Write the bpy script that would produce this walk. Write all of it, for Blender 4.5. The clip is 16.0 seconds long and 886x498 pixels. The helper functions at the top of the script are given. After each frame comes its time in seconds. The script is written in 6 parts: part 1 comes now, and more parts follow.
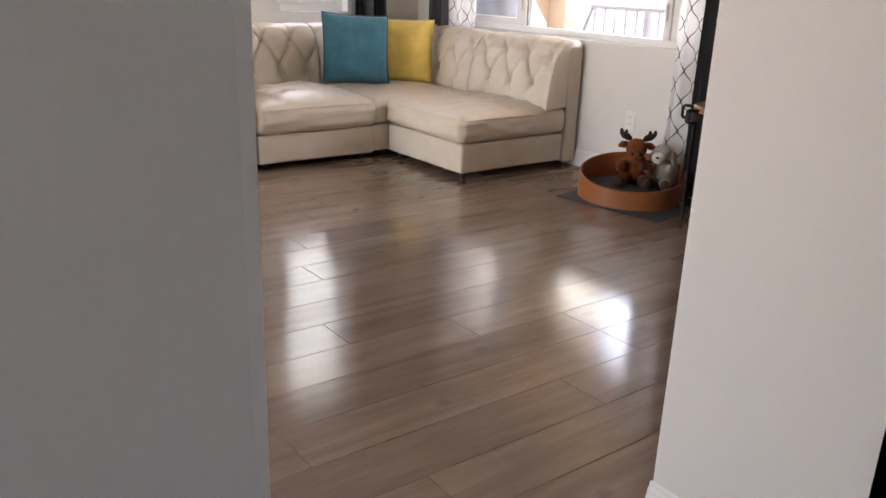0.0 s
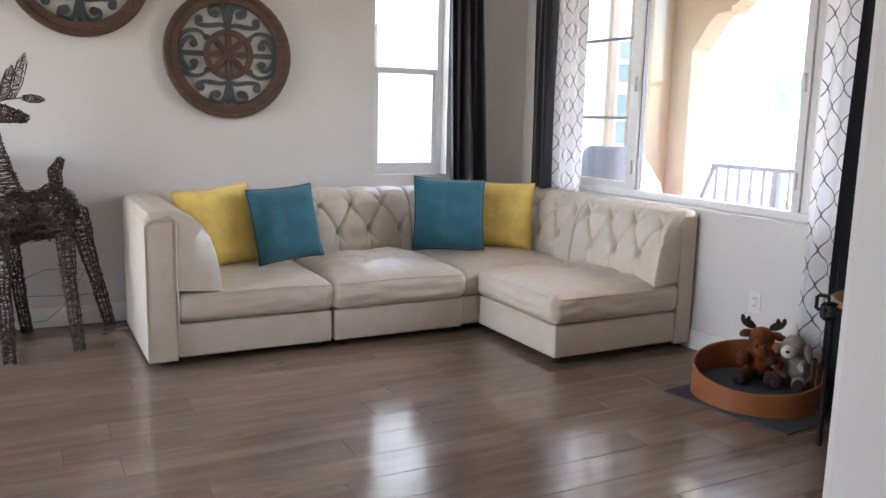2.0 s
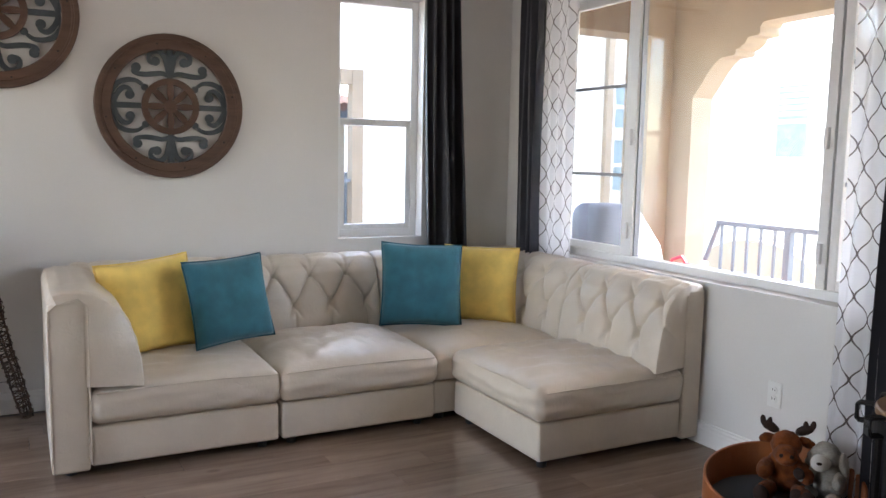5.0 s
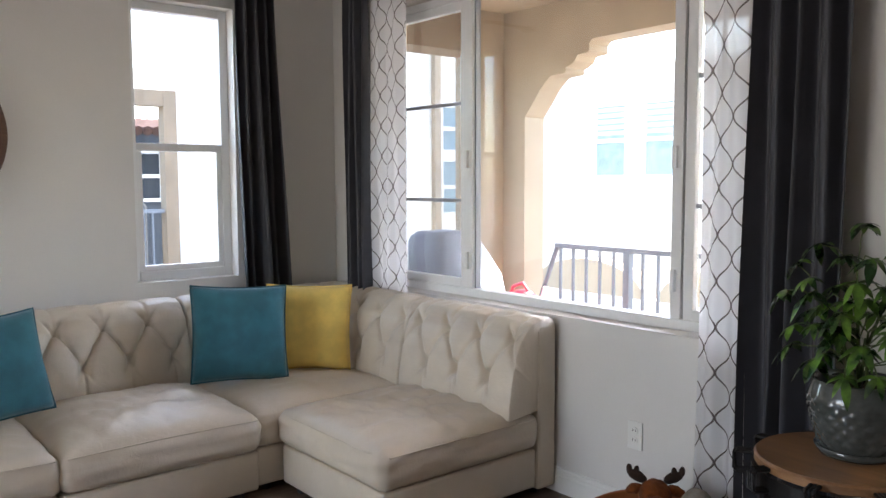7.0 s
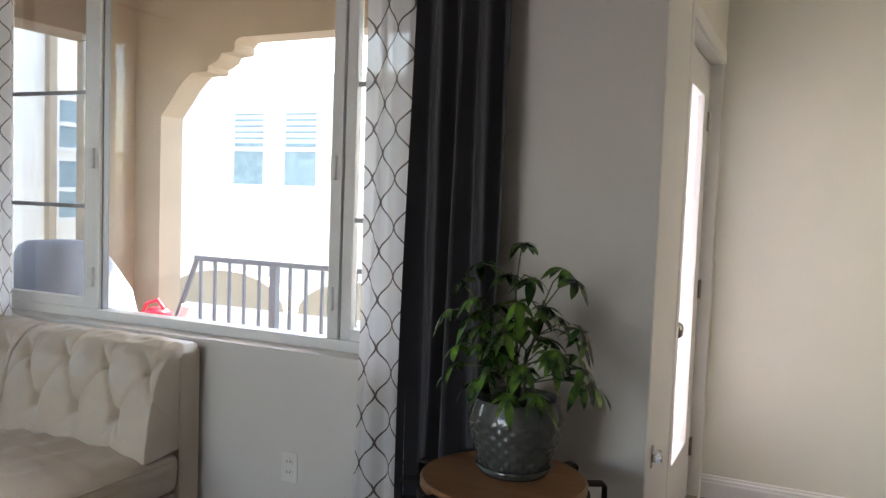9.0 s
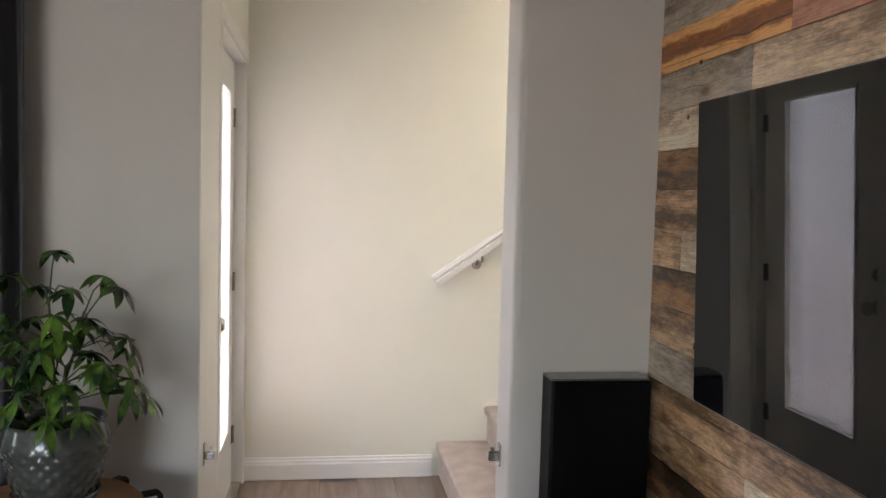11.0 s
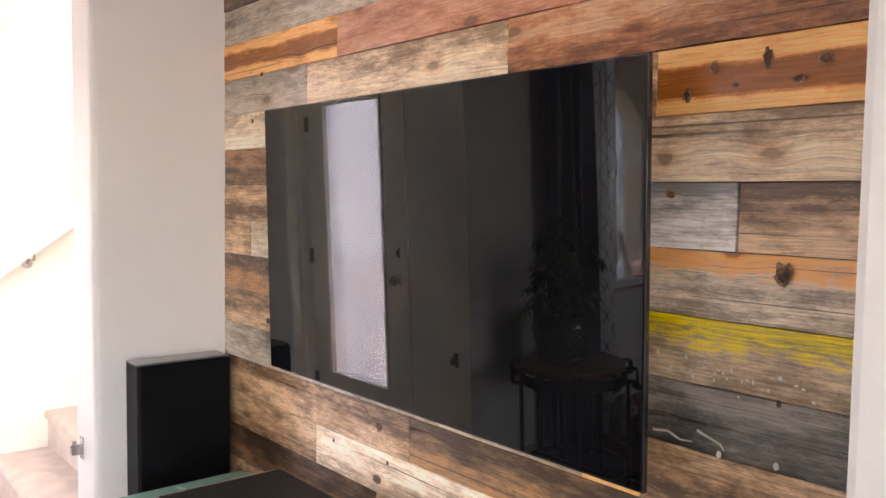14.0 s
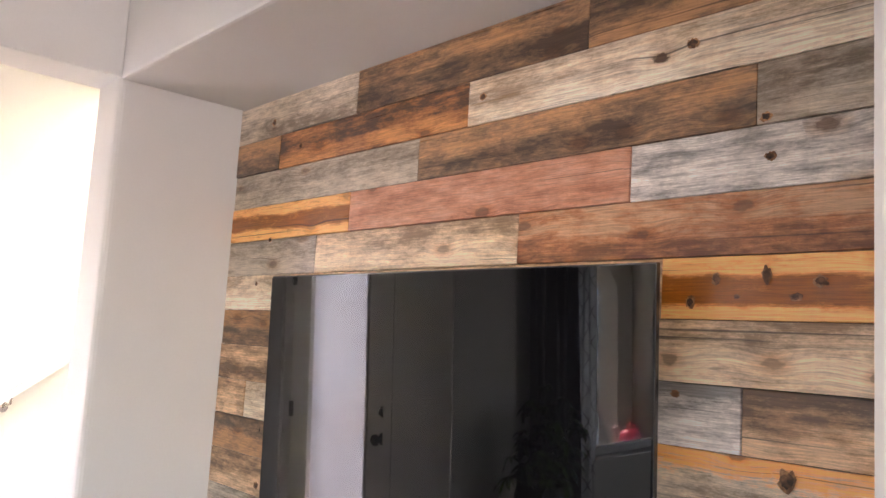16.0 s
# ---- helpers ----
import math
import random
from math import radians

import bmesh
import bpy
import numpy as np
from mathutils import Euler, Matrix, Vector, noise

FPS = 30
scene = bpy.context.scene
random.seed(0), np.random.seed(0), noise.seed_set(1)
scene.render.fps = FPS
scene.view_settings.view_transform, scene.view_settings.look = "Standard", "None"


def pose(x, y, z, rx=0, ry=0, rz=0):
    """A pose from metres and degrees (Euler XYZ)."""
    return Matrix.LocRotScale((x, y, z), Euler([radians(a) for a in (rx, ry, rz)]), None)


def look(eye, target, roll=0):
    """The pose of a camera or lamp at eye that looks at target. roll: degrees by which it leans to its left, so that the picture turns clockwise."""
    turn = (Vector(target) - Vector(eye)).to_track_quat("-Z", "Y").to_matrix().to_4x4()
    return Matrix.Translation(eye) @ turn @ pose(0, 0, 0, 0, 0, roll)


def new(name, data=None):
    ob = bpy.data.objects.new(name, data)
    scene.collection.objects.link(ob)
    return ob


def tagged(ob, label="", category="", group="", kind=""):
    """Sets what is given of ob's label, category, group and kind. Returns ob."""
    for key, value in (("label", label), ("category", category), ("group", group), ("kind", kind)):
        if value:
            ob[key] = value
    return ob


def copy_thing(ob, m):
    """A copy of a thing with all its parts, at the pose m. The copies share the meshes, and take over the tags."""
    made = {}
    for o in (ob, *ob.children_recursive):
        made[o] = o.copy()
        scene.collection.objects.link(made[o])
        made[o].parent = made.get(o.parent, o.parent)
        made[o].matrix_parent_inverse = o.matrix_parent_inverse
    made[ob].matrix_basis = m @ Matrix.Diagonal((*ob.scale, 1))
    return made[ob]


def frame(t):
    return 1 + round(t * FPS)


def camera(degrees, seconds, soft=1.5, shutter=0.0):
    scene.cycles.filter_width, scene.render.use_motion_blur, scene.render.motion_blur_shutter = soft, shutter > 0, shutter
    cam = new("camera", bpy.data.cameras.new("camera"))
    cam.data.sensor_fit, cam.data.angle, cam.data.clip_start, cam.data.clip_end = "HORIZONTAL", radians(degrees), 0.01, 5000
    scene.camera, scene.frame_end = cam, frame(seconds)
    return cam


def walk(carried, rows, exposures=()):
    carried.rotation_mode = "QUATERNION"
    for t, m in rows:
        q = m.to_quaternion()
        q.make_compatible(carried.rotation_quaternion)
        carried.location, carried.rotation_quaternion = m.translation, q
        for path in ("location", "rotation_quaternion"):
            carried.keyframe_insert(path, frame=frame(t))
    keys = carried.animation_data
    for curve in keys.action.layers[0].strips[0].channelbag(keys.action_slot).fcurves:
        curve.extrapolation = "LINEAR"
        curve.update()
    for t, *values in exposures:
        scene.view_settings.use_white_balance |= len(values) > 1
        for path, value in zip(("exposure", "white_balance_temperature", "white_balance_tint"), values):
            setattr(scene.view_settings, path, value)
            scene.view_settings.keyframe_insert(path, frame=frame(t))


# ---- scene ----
cam = camera(57.4, 16.0)
EXPOSURES = [(0.0, 4.15, 8000, 24), (0.5, 3.72, 7250, 22), (1.3, 4.0, 6950, 21), (2.5, 3.98, 6800, 20), (3.5, 3.95, 6800, 19), (5.8, 3.8, 6900, 18), (8.5, 3.26, 7050, 16), (9.7, 3.1, 7050, 14), (12.0, 4.0, 7200, 20), (13.0, 4.42, 7500, 24), (14.0, 4.88, 7350, 24), (16.0, 4.85, 7200, 23)]
PATH = [
    (0, (-0.036, 0.355, 1.164), (1.113, 1.86, 0.518), 2.1),
    (0.5, (0.1, 0.385, 1.195), (1.151, 1.997, 0.651), 2.4),
    (1, (0.211, 0.482, 1.223), (1.195, 2.157, 0.745), 1.9),
    (1.5, (0.314, 0.612, 1.239), (1.296, 2.307, 0.84), 1.3),
    (2, (0.446, 0.692, 1.28), (1.367, 2.437, 0.953), 1.4),
    (2.5, (0.563, 0.767, 1.314), (1.390, 2.566, 1.032), 1.9),
    (3, (0.606, 0.819, 1.316), (1.417, 2.629, 1.056), 1.6),
    (3.5, (0.629, 0.94, 1.335), (1.49, 2.728, 1.086), 1.5),
    (6, (1.07, 1.36, 1.378), (2.093, 3.068, 1.187), 0.2),
    (6.5, (1.123, 1.497, 1.385), (2.283, 3.117, 1.215), 0.1),
    (7, (1.163, 1.589, 1.387), (2.431, 3.126, 1.221), -0.2),
    (7.5, (1.236, 1.637, 1.393), (2.616, 3.077, 1.245), -0.2),
    (8, (1.33, 1.704, 1.385), (2.878, 2.963, 1.255), 0.7),
    (8.5, (1.362, 1.749, 1.383), (3.038, 2.833, 1.248), 1.3),
    (9, (1.339, 1.824, 1.387), (3.149, 2.665, 1.259), 2.1),
    (9.5, (1.288, 1.87, 1.418), (3.221, 2.371, 1.297), 1.1),
    (12, (1.293, 1.926, 1.437), (3.144, 1.181, 1.309), 2.1),
    (12.5, (1.244, 1.997, 1.441), (2.98, 1.013, 1.312), 1.6),
    (13, (1.185, 2.043, 1.438), (2.815, 0.89, 1.324), 1.5),
    (13.5, (1.122, 2.071, 1.44), (2.667, 0.806, 1.326), 1.2),
    (14, (1.063, 2.115, 1.438), (2.584, 0.823, 1.31), 0.8),
    (14.5, (1.049, 2.128, 1.441), (2.586, 0.855, 1.31), 0.8),
    (15, (1.043, 2.163, 1.453), (2.588, 0.893, 1.407), 1.3),
    (15.5, (1.055, 2.199, 1.489), (2.576, 0.905, 1.594), 2.5),
    (16, (1.068, 2.234, 1.516), (2.542, 0.901, 1.747), 3.5),
]
walk(cam, [(t, look(eye, target, roll)) for t, eye, target, roll in PATH], EXPOSURES)

# ---- light ----
world = bpy.data.worlds.new("world")
scene.world = world
world.use_nodes = True
wn = world.node_tree
sky = wn.nodes.new("ShaderNodeTexSky")
sky.sky_type = "NISHITA"
sky.sun_disc = False
SUN_EL, SUN_AZ = radians(50), radians(87)      # azimuth clockwise from +y
sky.sun_elevation, sky.sun_rotation = SUN_EL, SUN_AZ
sky.air_density, sky.dust_density = 1.0, 1.5
wn.links.new(sky.outputs[0], wn.nodes["Background"].inputs[0])
wn.nodes["Background"].inputs[1].default_value = 0.15
sun = new("sun", bpy.data.lights.new("sun", "SUN"))
sun.data.energy, sun.data.angle, sun.data.color = 3.0, radians(0.6), (1.0, 0.95, 0.86)
to_sun = Vector((math.cos(SUN_EL) * math.sin(SUN_AZ), math.cos(SUN_EL) * math.cos(SUN_AZ), math.sin(SUN_EL)))
sun.matrix_world = look(tuple(to_sun * 30), (0, 0, 0))

# daylight from a glazed opening in the wall behind the walker
back = new("daylight_west", bpy.data.lights.new("daylight_west", "AREA"))
back.data.shape, back.data.size, back.data.size_y = "RECTANGLE", 2.2, 1.9
back.data.energy, back.data.color = 2.9, (0.97, 0.98, 1.0)
back.matrix_world = look((-2.59, 4.4, 1.25), (2.0, 4.4, 1.25))

# sky light that falls on the frosted lite of the balcony door
lite = new("daylight_door", bpy.data.lights.new("daylight_door", "AREA"))
lite.data.shape, lite.data.size, lite.data.size_y = "RECTANGLE", 0.60, 1.60
lite.data.energy, lite.data.color = 0.38, (0.93, 0.93, 1.0)
lite.matrix_world = look((4.82, 2.44, 1.10), (4.82, 1.0, 1.10))

# ---- dimensions ----
YA = 5.83          # face of the north wall
XB = 3.81          # face of the east wall
YC = 2.268         # face of the wall with the balcony door
XD = 5.33          # far wall of the stair hall
YT = 0.866         # plank wall behind the television
NX0, NX1 = 1.408, 3.715   # television niche
NY = 1.312         # front of the niche
NZ = 2.312         # soffit of the niche
H = 2.75           # ceiling


# ---- materials ----
def mat(name, base, rough=0.6, metal=0.0, vary=0.12, scale=6.0, fine=80.0, bump=0.05, dist=0.004, rvary=0.08, stretch=(1, 1, 1), second=None,
        mix_lo=0.4, mix_hi=0.65, coat=0.0, sheen=0.0, island=0.0, spec=0.5):
    """A surface with variation at two scales, a second colour in patches and fine relief."""
    m = bpy.data.materials.new(name)
    m.use_nodes = True
    n, l = m.node_tree.nodes, m.node_tree.links
    b = n["Principled BSDF"]
    tc = n.new("ShaderNodeTexCoord")
    mp = n.new("ShaderNodeMapping")
    mp.inputs["Scale"].default_value = stretch
    l.new(tc.outputs["Object"], mp.inputs[0])
    big = n.new("ShaderNodeTexNoise")
    big.inputs["Scale"].default_value, big.inputs["Detail"].default_value = scale, 6
    small = n.new("ShaderNodeTexNoise")
    small.inputs["Scale"].default_value, small.inputs["Detail"].default_value = fine, 4
    l.new(mp.outputs[0], big.inputs[0])
    l.new(mp.outputs[0], small.inputs[0])
    ramp = n.new("ShaderNodeValToRGB")
    lo = [c * (1 - vary) for c in base]
    hi = [min(1, c * (1 + vary)) for c in (second or base)]
    ramp.color_ramp.elements[0].position, ramp.color_ramp.elements[0].color = mix_lo, (*lo, 1)
    ramp.color_ramp.elements[1].position, ramp.color_ramp.elements[1].color = mix_hi, (*hi, 1)
    l.new(big.outputs[0], ramp.inputs[0])
    mixn = n.new("ShaderNodeMix")
    mixn.data_type, mixn.blend_type = "RGBA", "MULTIPLY"
    mixn.inputs[0].default_value = 0.6
    r2 = n.new("ShaderNodeMapRange")
    r2.inputs[1].default_value, r2.inputs[2].default_value = 0.3, 0.7
    r2.inputs[3].default_value, r2.inputs[4].default_value = 1 - vary, 1 + vary
    l.new(small.outputs[0], r2.inputs[0])
    l.new(ramp.outputs[0], mixn.inputs[6])
    l.new(r2.outputs[0], mixn.inputs[7])
    out = mixn.outputs[2]
    if island:
        oi = n.new("ShaderNodeObjectInfo")
        hs = n.new("ShaderNodeHueSaturation")
        rr = n.new("ShaderNodeMapRange")
        rr.inputs[3].default_value, rr.inputs[4].default_value = 1 - island, 1 + island
        l.new(oi.outputs["Random"], rr.inputs[0])
        l.new(rr.outputs[0], hs.inputs["Value"])
        l.new(out, hs.inputs["Color"])
        out = hs.outputs[0]
    l.new(out, b.inputs["Base Color"])
    r3 = n.new("ShaderNodeMapRange")
    r3.inputs[3].default_value, r3.inputs[4].default_value = max(0.02, rough - rvary), min(1, rough + rvary)
    l.new(big.outputs[0], r3.inputs[0])
    l.new(r3.outputs[0], b.inputs["Roughness"])
    b.inputs["Metallic"].default_value = metal
    b.inputs["Coat Weight"].default_value = coat
    b.inputs["Sheen Weight"].default_value = sheen
    b.inputs["Specular IOR Level"].default_value = spec
    if bump:
        bp = n.new("ShaderNodeBump")
        bp.inputs["Strength"].default_value, bp.inputs["Distance"].default_value = bump, dist
        l.new(small.outputs[0], bp.inputs["Height"])
        l.new(bp.outputs[0], b.inputs["Normal"])
    return m


def wood(name, dark, light, rough=0.7, grain=22.0, along="x", knots=0.0, bump=0.35, island=0.15, gloss=0.5, wash=None, wash_at=0.55, coarse=1.0, weather=0.0):
    """Boards: streaks along one axis, saw marks, worn patches."""
    m = bpy.data.materials.new(name)
    m.use_nodes = True
    n, l = m.node_tree.nodes, m.node_tree.links
    b = n["Principled BSDF"]
    tc = n.new("ShaderNodeTexCoord")
    oi = n.new("ShaderNodeObjectInfo")
    off = n.new("ShaderNodeVectorMath")
    off.operation = "MULTIPLY_ADD"
    comb = n.new("ShaderNodeCombineXYZ")
    for i in range(3):
        l.new(oi.outputs["Random"], comb.inputs[i])
    l.new(comb.outputs[0], off.inputs[0])
    off.inputs[1].default_value = (37.0, 91.0, 53.0)
    l.new(tc.outputs["Object"], off.inputs[2])
    mp = n.new("ShaderNodeMapping")
    mp.inputs["Scale"].default_value = {"x": (0.07, 1, 1), "y": (1, 0.07, 1), "z": (1, 1, 0.07)}[along]
    l.new(off.outputs[0], mp.inputs[0])
    g = n.new("ShaderNodeTexNoise")
    g.inputs["Scale"].default_value, g.inputs["Detail"].default_value, g.inputs["Distortion"].default_value = grain, 8, 0.6
    g.inputs["Roughness"].default_value = 0.68
    l.new(mp.outputs[0], g.inputs[0])
    mp2 = n.new("ShaderNodeMapping")
    mp2.inputs["Scale"].default_value = {"x": (0.35, 1, 1), "y": (1, 0.35, 1), "z": (1, 1, 0.35)}[along]
    l.new(off.outputs[0], mp2.inputs[0])
    p = n.new("ShaderNodeTexNoise")
    p.inputs["Scale"].default_value, p.inputs["Detail"].default_value = 9.0 * coarse, 5
    l.new(mp2.outputs[0], p.inputs[0])
    ramp = n.new("ShaderNodeValToRGB")
    e = ramp.color_ramp.elements
    e[0].position, e[0].color = 0.34, (*dark, 1)
    e[1].position, e[1].color = 0.66, (*light, 1)
    mixf = n.new("ShaderNodeMath")
    mixf.operation = "MULTIPLY_ADD"
    l.new(g.outputs[0], mixf.inputs[0])
    mixf.inputs[1].default_value = 0.65
    half = n.new("ShaderNodeMath")
    half.operation = "MULTIPLY"
    half.inputs[1].default_value = 0.35
    l.new(p.outputs[0], half.inputs[0])
    l.new(half.outputs[0], mixf.inputs[2])
    l.new(mixf.outputs[0], ramp.inputs[0])
    out = ramp.outputs[0]
    if weather:
        fs = n.new("ShaderNodeTexNoise")
        fs.inputs["Scale"].default_value, fs.inputs["Detail"].default_value, fs.inputs["Roughness"].default_value = 90, 8, 0.75
        mp4 = n.new("ShaderNodeMapping")
        mp4.inputs["Scale"].default_value = {"x": (0.04, 1, 1), "y": (1, 0.04, 1), "z": (1, 1, 0.04)}[along]
        l.new(off.outputs[0], mp4.inputs[0])
        l.new(mp4.outputs[0], fs.inputs[0])
        st = n.new("ShaderNodeTexNoise")
        st.inputs["Scale"].default_value, st.inputs["Detail"].default_value = 4.0, 7
        l.new(mp2.outputs[0], st.inputs[0])
        for src, lo_, hi_, dark_ in ((fs.outputs[0], 0.30, 0.50, 1 - weather), (st.outputs[0], 0.30, 0.50, 1 - 0.9 * weather)):
            mr = n.new("ShaderNodeMapRange")
            mr.inputs[1].default_value, mr.inputs[2].default_value, mr.inputs[3].default_value, mr.inputs[4].default_value = lo_, hi_, dark_, 1.22
            l.new(src, mr.inputs[0])
            mm = n.new("ShaderNodeMix")
            mm.data_type, mm.blend_type = "RGBA", "MULTIPLY"
            mm.inputs[0].default_value = 1.0
            l.new(out, mm.inputs[6])
            l.new(mr.outputs[0], mm.inputs[7])
            out = mm.outputs[2]
    if wash:
        wr = n.new("ShaderNodeMapRange")
        wr.inputs[1].default_value, wr.inputs[2].default_value = wash_at, wash_at + 0.1
        l.new(p.outputs[0], wr.inputs[0])
        wm = n.new("ShaderNodeMix")
        wm.data_type = "RGBA"
        l.new(wr.outputs[0], wm.inputs[0])
        l.new(out, wm.inputs[6])
        wm.inputs[7].default_value = (*wash, 1)
        out = wm.outputs[2]
    if knots:
        vo = n.new("ShaderNodeTexVoronoi")
        vo.inputs["Scale"].default_value = 5.0
        mp3 = n.new("ShaderNodeMapping")
        mp3.inputs["Scale"].default_value = {"x": (0.7, 1, 1), "y": (1, 0.7, 1), "z": (1, 1, 0.7)}[along]
        l.new(off.outputs[0], mp3.inputs[0])
        l.new(mp3.outputs[0], vo.inputs[0])
        kr = n.new("ShaderNodeMapRange")
        kr.inputs[1].default_value, kr.inputs[2].default_value = 0.05, 0.13
        kr.inputs[3].default_value, kr.inputs[4].default_value = knots, 0
        l.new(vo.outputs["Distance"], kr.inputs[0])
        km = n.new("ShaderNodeMix")
        km.data_type = "RGBA"
        l.new(kr.outputs[0], km.inputs[0])
        l.new(out, km.inputs[6])
        km.inputs[7].default_value = (0.04, 0.02, 0.012, 1)
        out = km.outputs[2]
    hs = n.new("ShaderNodeHueSaturation")
    rr = n.new("ShaderNodeMapRange")
    rr.inputs[3].default_value, rr.inputs[4].default_value = 1 - island, 1 + island
    l.new(oi.outputs["Random"], rr.inputs[0])
    l.new(rr.outputs[0], hs.inputs["Value"])
    l.new(out, hs.inputs["Color"])
    l.new(hs.outputs[0], b.inputs["Base Color"])
    rg = n.new("ShaderNodeMapRange")
    rg.inputs[3].default_value, rg.inputs[4].default_value = rough - 0.1, min(1, rough + 0.12)
    l.new(g.outputs[0], rg.inputs[0])
    l.new(rg.outputs[0], b.inputs["Roughness"])
    b.inputs["Specular IOR Level"].default_value = gloss
    bp = n.new("ShaderNodeBump")
    bp.inputs["Strength"].default_value, bp.inputs["Distance"].default_value = bump, 0.003
    l.new(g.outputs[0], bp.inputs["Height"])
    l.new(bp.outputs[0], b.inputs["Normal"])
    return m


def glass(name, tint=(0.95, 0.98, 0.97), gloss=0.08, milk=0.0, rough=0.0):
    """A thin pane: clear with a faint mirror, or milky."""
    m = bpy.data.materials.new(name)
    m.use_nodes = True
    n, l = m.node_tree.nodes, m.node_tree.links
    n.remove(n["Principled BSDF"])
    out = n["Material Output"]
    tr = n.new("ShaderNodeBsdfTransparent")
    tr.inputs[0].default_value = (*tint, 1)
    gl = n.new("ShaderNodeBsdfGlossy")
    gl.inputs["Roughness"].default_value = rough
    fr = n.new("ShaderNodeLayerWeight")
    pw = n.new("ShaderNodeMath")
    pw.operation = "POWER"
    pw.inputs[1].default_value = 4.0
    l.new(fr.outputs["Facing"], pw.inputs[0])
    ma = n.new("ShaderNodeMath")
    ma.operation = "MULTIPLY_ADD"
    ma.inputs[1].default_value, ma.inputs[2].default_value = 0.85, gloss / 3
    l.new(pw.outputs[0], ma.inputs[0])
    mx = n.new("ShaderNodeMixShader")
    l.new(ma.outputs[0], mx.inputs[0])
    l.new(tr.outputs[0], mx.inputs[1])
    l.new(gl.outputs[0], mx.inputs[2])
    last = mx.outputs[0]
    if milk:
        tl = n.new("ShaderNodeBsdfTranslucent")
        tl.inputs[0].default_value = (0.96, 0.97, 1.0, 1)
        rf = n.new("ShaderNodeBsdfRefraction")
        rf.inputs["Color"].default_value = (0.96, 0.96, 1.0, 1)
        rf.inputs["Roughness"].default_value, rf.inputs["IOR"].default_value = 0.6, 1.05
        m2 = n.new("ShaderNodeMixShader")
        m2.inputs[0].default_value = milk
        l.new(rf.outputs[0], m2.inputs[1])
        l.new(tl.outputs[0], m2.inputs[2])
        last = m2.outputs[0]
    l.new(last, out.inputs[0])
    return m


M_WALL = mat("wall_paint", (0.73, 0.705, 0.672), 0.55, vary=0.02, scale=2.0, fine=140, bump=0.10, dist=0.002)
M_WALLC = mat("cream_paint", (0.79, 0.775, 0.675), 0.5, vary=0.02, scale=2.0, fine=140, bump=0.08, dist=0.002)
M_CEIL = mat("ceiling_paint", (0.80, 0.78, 0.74), 0.8, vary=0.02, scale=3, fine=160, bump=0.12, dist=0.002)
M_TRIM = mat("white_trim", (0.84, 0.83, 0.80), 0.32, vary=0.02, scale=3, fine=60, bump=0.02)
M_VINYL = mat("white_vinyl", (0.83, 0.83, 0.82), 0.3, vary=0.02, scale=3, fine=60, bump=0.02)
M_GRID = mat("grey_bar", (0.30, 0.31, 0.33), 0.4, vary=0.04, bump=0.0)
M_FLOOR = wood("laminate_oak", (0.16, 0.108, 0.078), (0.275, 0.193, 0.142), rough=0.125, grain=16, along="x", bump=0.03, island=0.12, gloss=0.9, knots=0.25)
M_GROOVE = mat("dark_groove", (0.05, 0.035, 0.025), 0.7, vary=0.1)
M_LEATHER = mat("cream_leather", (0.66, 0.57, 0.46), 0.31, vary=0.03, scale=6.5, fine=240, bump=0.30, dist=0.0016, rvary=0.05, spec=0.5)


def pucker(m, scale, amount):
    """Adds soft creases to the fine relief of a leather."""
    n, l = m.node_tree.nodes, m.node_tree.links
    bp = next(q for q in n if q.bl_idname == "ShaderNodeBump")
    grain = bp.inputs["Height"].links[0].from_socket
    nz = n.new("ShaderNodeTexNoise")
    nz.inputs["Scale"].default_value, nz.inputs["Detail"].default_value = scale, 5
    nz.inputs["Roughness"].default_value, nz.inputs["Distortion"].default_value = 0.55, 1.8
    tc = next(q for q in n if q.bl_idname == "ShaderNodeTexCoord")
    l.new(tc.outputs["Object"], nz.inputs[0])
    ad = n.new("ShaderNodeMath")
    ad.operation = "MULTIPLY_ADD"
    ad.inputs[1].default_value = amount
    l.new(nz.outputs[0], ad.inputs[0])
    l.new(grain, ad.inputs[2])
    l.new(ad.outputs[0], bp.inputs["Height"])


pucker(M_LEATHER, 20.0, 5.0)
M_FOOT = mat("black_foot", (0.02, 0.02, 0.02), 0.5)
M_TEAL = mat("teal_cotton", (0.022, 0.135, 0.175), 0.85, vary=0.12, scale=12, fine=700, bump=0.5, dist=0.001, sheen=0.15)
M_TEALP = mat("teal_piping", (0.016, 0.10, 0.13), 0.8, vary=0.1, fine=500)
M_YELLOW = mat("yellow_cotton", (0.86, 0.60, 0.15), 0.85, vary=0.07, scale=12, fine=700, bump=0.5, dist=0.001, sheen=0.15)
M_DARKCUR = mat("charcoal_drape", (0.038, 0.038, 0.048), 0.55, vary=0.12, scale=9, fine=500, bump=0.25, dist=0.001, sheen=0.2)
M_ROD = mat("rod_metal", (0.05, 0.05, 0.05), 0.35, metal=0.9)
M_BRONZEWOOD = wood("stained_ring", (0.055, 0.028, 0.018), (0.15, 0.08, 0.052), rough=0.55, grain=20, along="x", bump=0.25, island=0.05)
M_SCROLL = mat("slate_scroll", (0.065, 0.078, 0.084), 0.5, vary=0.18, scale=9, fine=90, bump=0.15)
M_WIRE = mat("rattan_wire", (0.038, 0.022, 0.015), 0.7, vary=0.35, scale=30, fine=200, bump=0.3, second=(0.085, 0.052, 0.034))
